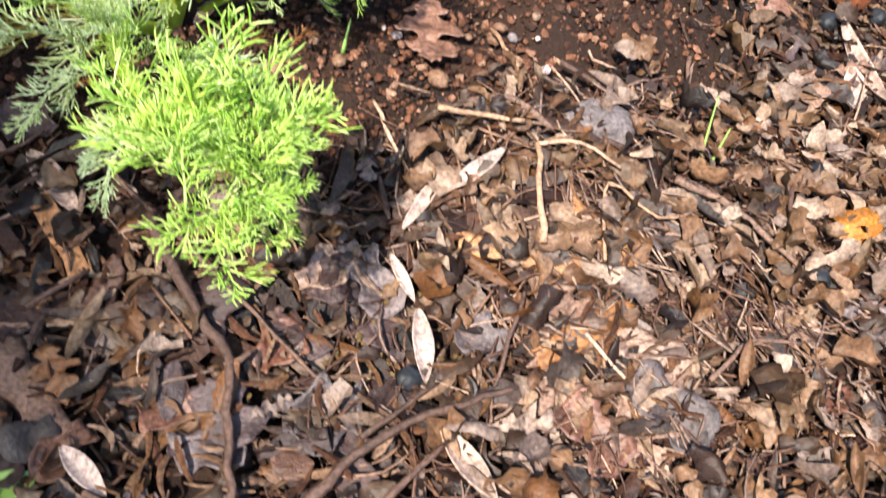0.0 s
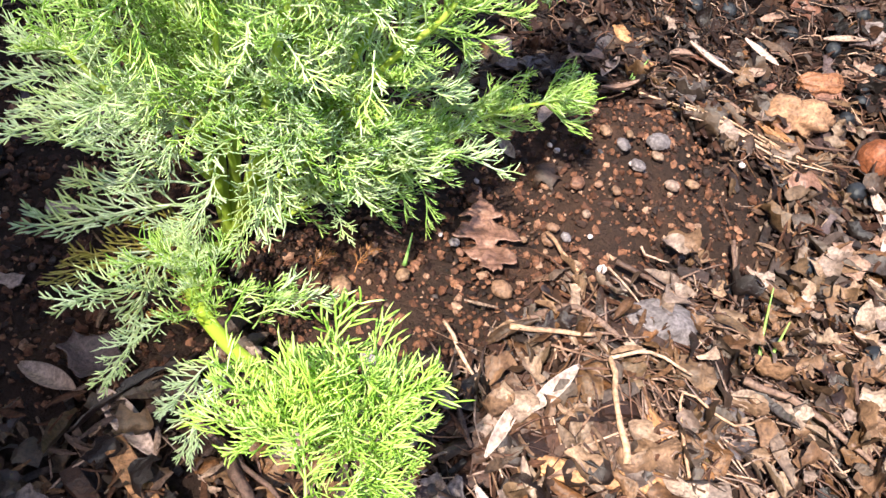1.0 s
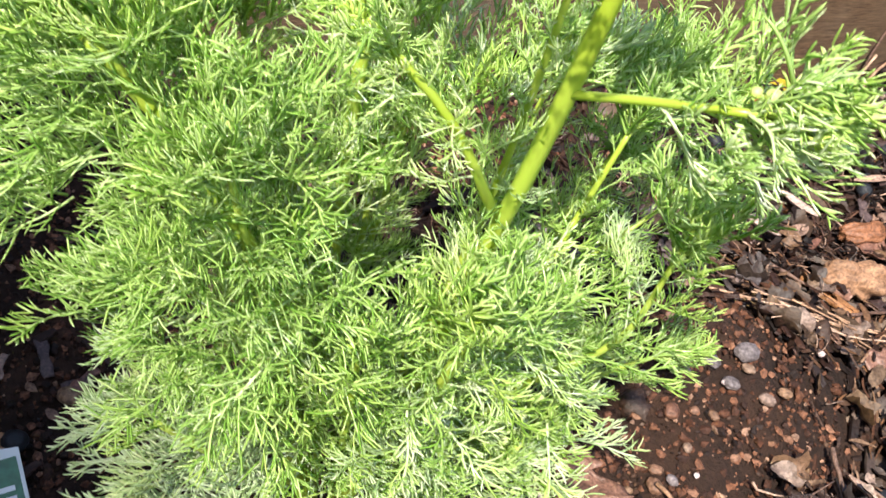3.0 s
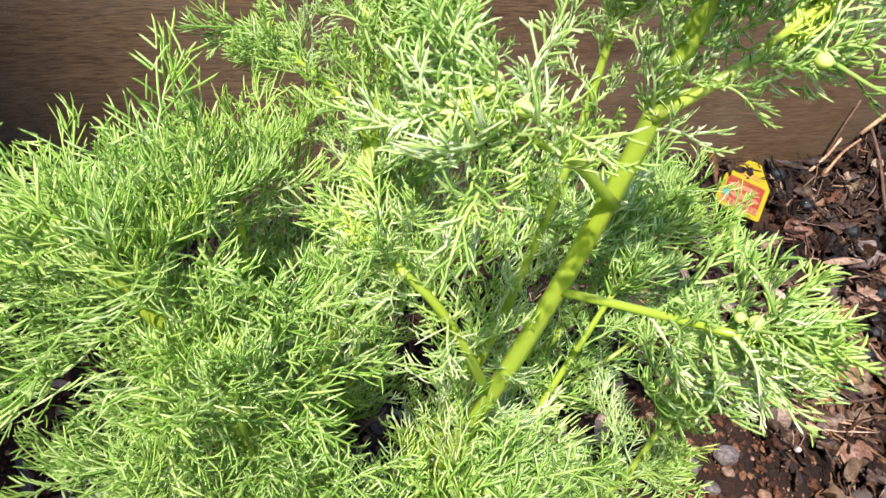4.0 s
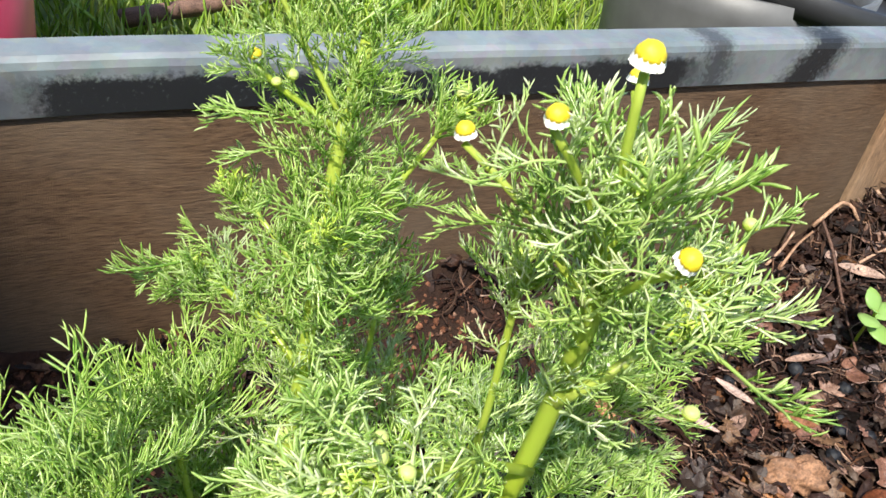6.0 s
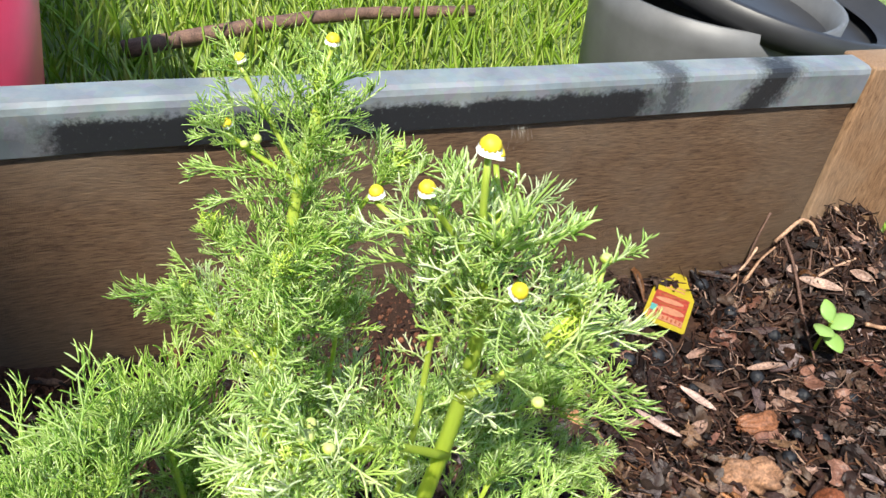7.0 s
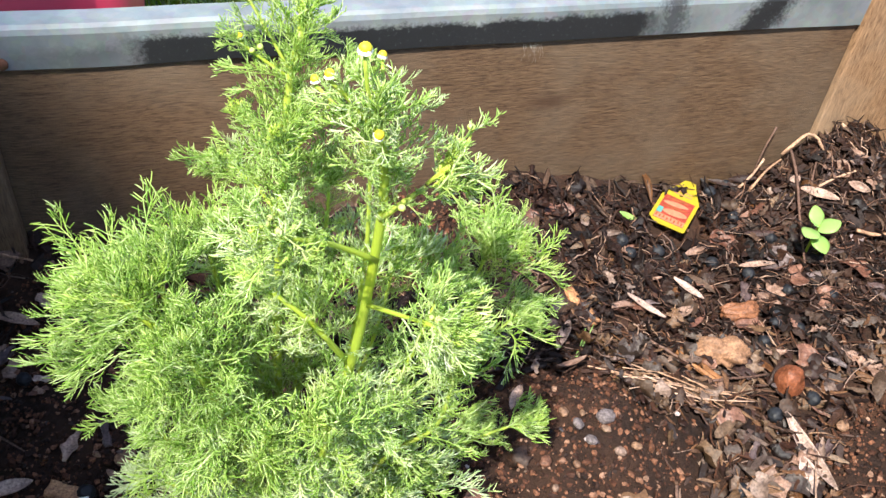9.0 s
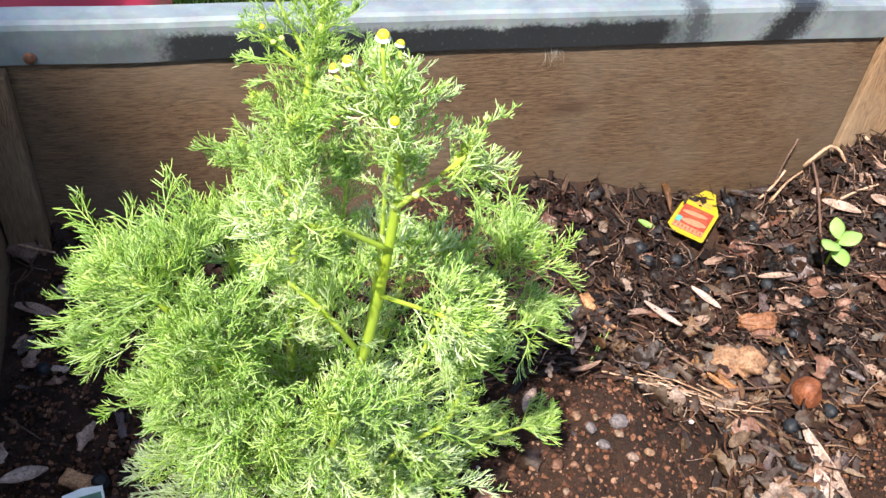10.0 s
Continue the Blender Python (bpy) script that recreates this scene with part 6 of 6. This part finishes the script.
def plant_tags():
    # local x runs from the printed end towards the stake, y across it
    m = Matrix.Translation((0.3644, 0.6094, gz(0.3644, 0.6094) + 0.0135)) @ Matrix.Rotation(radians(44.4), 4, 'Z') @ Matrix.Rotation(radians(-3), 4, 'Y') @ Matrix.Rotation(radians(3), 4, 'X')
    tag = thing("plant_tag", m.translation, "yellow plant tag with a red and tan picture, lying in mulch", "plant tag")
    flat_part("card", [(-0.024, -0.0155), (-0.022, -0.0167), (0.018, -0.0166), (0.0205, -0.0155), (0.035, -0.0085), (0.044, -0.005), (0.0455, 0.0), (0.044, 0.005), (0.035, 0.0085), (0.0205, 0.0155), (0.018, 0.0166), (-0.018, 0.0168),
                       (-0.021, 0.014), (-0.0245, 0.0085)], -0.0006, 0.0, YELLOW_CARD, tag, m)
    flat_part("picture", rect(-0.0188, 0.0158, -0.0135, 0.0135), 0.0001, 0.0003, RED_INK, tag, m, "red printed picture panel")
    flat_part("printed_patch", rect(-0.0186, -0.0118, -0.0133, 0.0133), 0.00035, 0.00045, CREAM_INK, tag, m, "tan printed band")
    for x, y, rx, ry, mt in [(0.0065, 0.001, 0.0030, 0.0112, CREAM_INK), (-0.0050, -0.002, 0.0040, 0.0108, CREAM_INK), (0.0126, 0.001, 0.0016, 0.0105, BROWN_INK), (0.0012, 0.000, 0.0012, 0.0115, BROWN_INK)]:
        flat_part("printed_shape", oval(x, y, rx, ry, 0.1), 0.00035, 0.0005, mt, tag, m)
    flat_part("printed_patch", rect(-0.011, -0.003, 0.0088, 0.0134), 0.00035, 0.00052, TEAL_INK, tag, m, "teal printed corner")
    for k in range(8):
        y = -0.0122 + 0.0033 * k
        flat_part("print_bar", rect(-0.0176 + 0.0012 * (k % 2), -0.0138 + 0.0012 * (k % 2), y, y + 0.0016), 0.0005, 0.0007, BROWN_INK, tag, m)
    for x in (0.022, 0.0262):
        flat_part("print_bar", rect(x, x + 0.0012, -0.008, 0.008), 0.0001, 0.0003, CREAM_INK, tag, m)
    m = Matrix.Translation((-0.115, 0.412, gz(-0.115, 0.412) + 0.006)) @ Matrix.Rotation(radians(100), 4, 'Z') @ Matrix.Rotation(radians(-28), 4, 'Y') @ Matrix.Scale(0.8, 4)
    tag = thing("plant_tag", m.translation, "white and green plastic plant tag half buried in the soil", "plant tag")
    flat_part("card", [(-0.028, -0.003), (-0.012, -0.014), (0.028, -0.014), (0.03, 0.0), (0.028, 0.014), (-0.012, 0.014), (-0.028, 0.003)], -0.0006, 0.0, WHITE_CARD, tag, m)
    flat_part("printed_patch", rect(-0.007, 0.024, -0.0122, 0.0122), 0.0001, 0.0003, FOREST_INK, tag, m, "dark green printed panel")
    flat_part("printed_patch", [(-0.026, -0.002), (-0.012, -0.0125), (-0.008, -0.0125), (-0.008, 0.0125), (-0.012, 0.0125), (-0.026, 0.002)], 0.0001, 0.0003, GREEN_INK, tag, m, "light green printed tip")
    for k in range(3):
        flat_part("print_bar", rect(-0.002 + 0.005 * k, 0.0005 + 0.005 * k, -0.009, 0.008 - 0.003 * k), 0.00035, 0.0005, WHITE_CARD, tag, m)


plant_tags()


def cobweb():
    """A torn white wisp under the rim."""
    s = Soup()
    for k in range(16):
        x, z = 0.221 + rng.gauss(0, 0.004), 0.166 - 0.002 * rng.random()
        q = (x + rng.gauss(0.001, 0.0035), 0.6425, z - rng.uniform(0.006, 0.017))
        tube(s, spline([(x, 0.6432, z), ((x + q[0]) / 2 + rng.gauss(0, 0.001), 0.6408, (z + q[2]) / 2), q], 0.005), 0.00003, 0.00002, 3)
    tagged(new("cobweb", s.mesh("cobweb", PETAL)), "torn white wisp of cobweb hanging on the weathered board", "cobweb")


cobweb()


def seedling():
    bx, by = 0.461, 0.548
    z = gz(bx, by)
    sp = thing("seedling", (bx, by, z), "young green seedling with smooth oval leaves sprouting from the mulch", "seedling")
    line = spline([(bx, by, z - 0.004), (bx - 0.004, by - 0.003, z + 0.02), (bx - 0.010, by - 0.009, z + 0.045)], 0.005)
    s = Soup()
    tube(s, line, 0.0013, 0.0009, 7)
    part("stem", s.mesh("seedling_stem", STEM), sp)
    for k, (i, az, L, el) in enumerate([(1.0, 1.5, 0.017, 55), (1.0, 3.4, 0.008, 35), (0.9, -2.7, 0.020, 10), (0.9, -0.1, 0.020, 25), (0.8, -1.6, 0.020, -15)]):
        p = line[int(i * (len(line) - 1))]
        v, f = leaf_shape("lance", L, L * 0.82, rng, -0.25, -0.35, 0.03, 0.0004, 2)
        v[:, 0] += L / 2
        s = Soup()
        s.add(v, f)
        part("leaf", s.mesh("seedling_leaf", SPROUT), sp, axes(Vector(p), (math.cos(az), math.sin(az), math.sin(radians(el))), (0, 0, 1)))


seedling()
single_leaf("green_leaf", "lance", (0.309, 0.607), (0.326, 0.600), 0.006, SPROUT, "small fresh green leaf lying on the mulch", "green leaves", 0.3, 0.2, 0.012)
single_leaf("green_leaf", "lance", (-0.052, 0.168), (-0.034, 0.174), 0.009, SPROUT, "small fresh green leaf lying on the mulch", "green leaves", 0.3, 0.2, 0.012)
for pts in [[(0.233, 0.318, 0.03), (0.229, 0.305, 0.012), (0.224, 0.292, 0.0)], [(0.233, 0.300, 0.025), (0.229, 0.294, 0.01), (0.226, 0.290, 0.0)], [(0.236, 0.490, 0.016), (0.225, 0.479, 0.008), (0.214, 0.468, 0.0)],
            [(0.072, 0.352, 0.014), (0.070, 0.347, 0.006), (0.069, 0.345, 0.0)], [(0.228, 0.487, 0.016), (0.222, 0.478, 0.008), (0.214, 0.468, 0.0)]]:
    s = Soup()
    tube(s, spline([(x, y, gz(x, y) + z + 0.004) for x, y, z in reversed(pts)], 0.004), 0.0011, 0.0003, 5)
    tagged(new("grass_shoot", s.mesh("grass_shoot", SPROUT)), "thin green grass shoot sprouting from the mulch", "grass", "grass shoots")
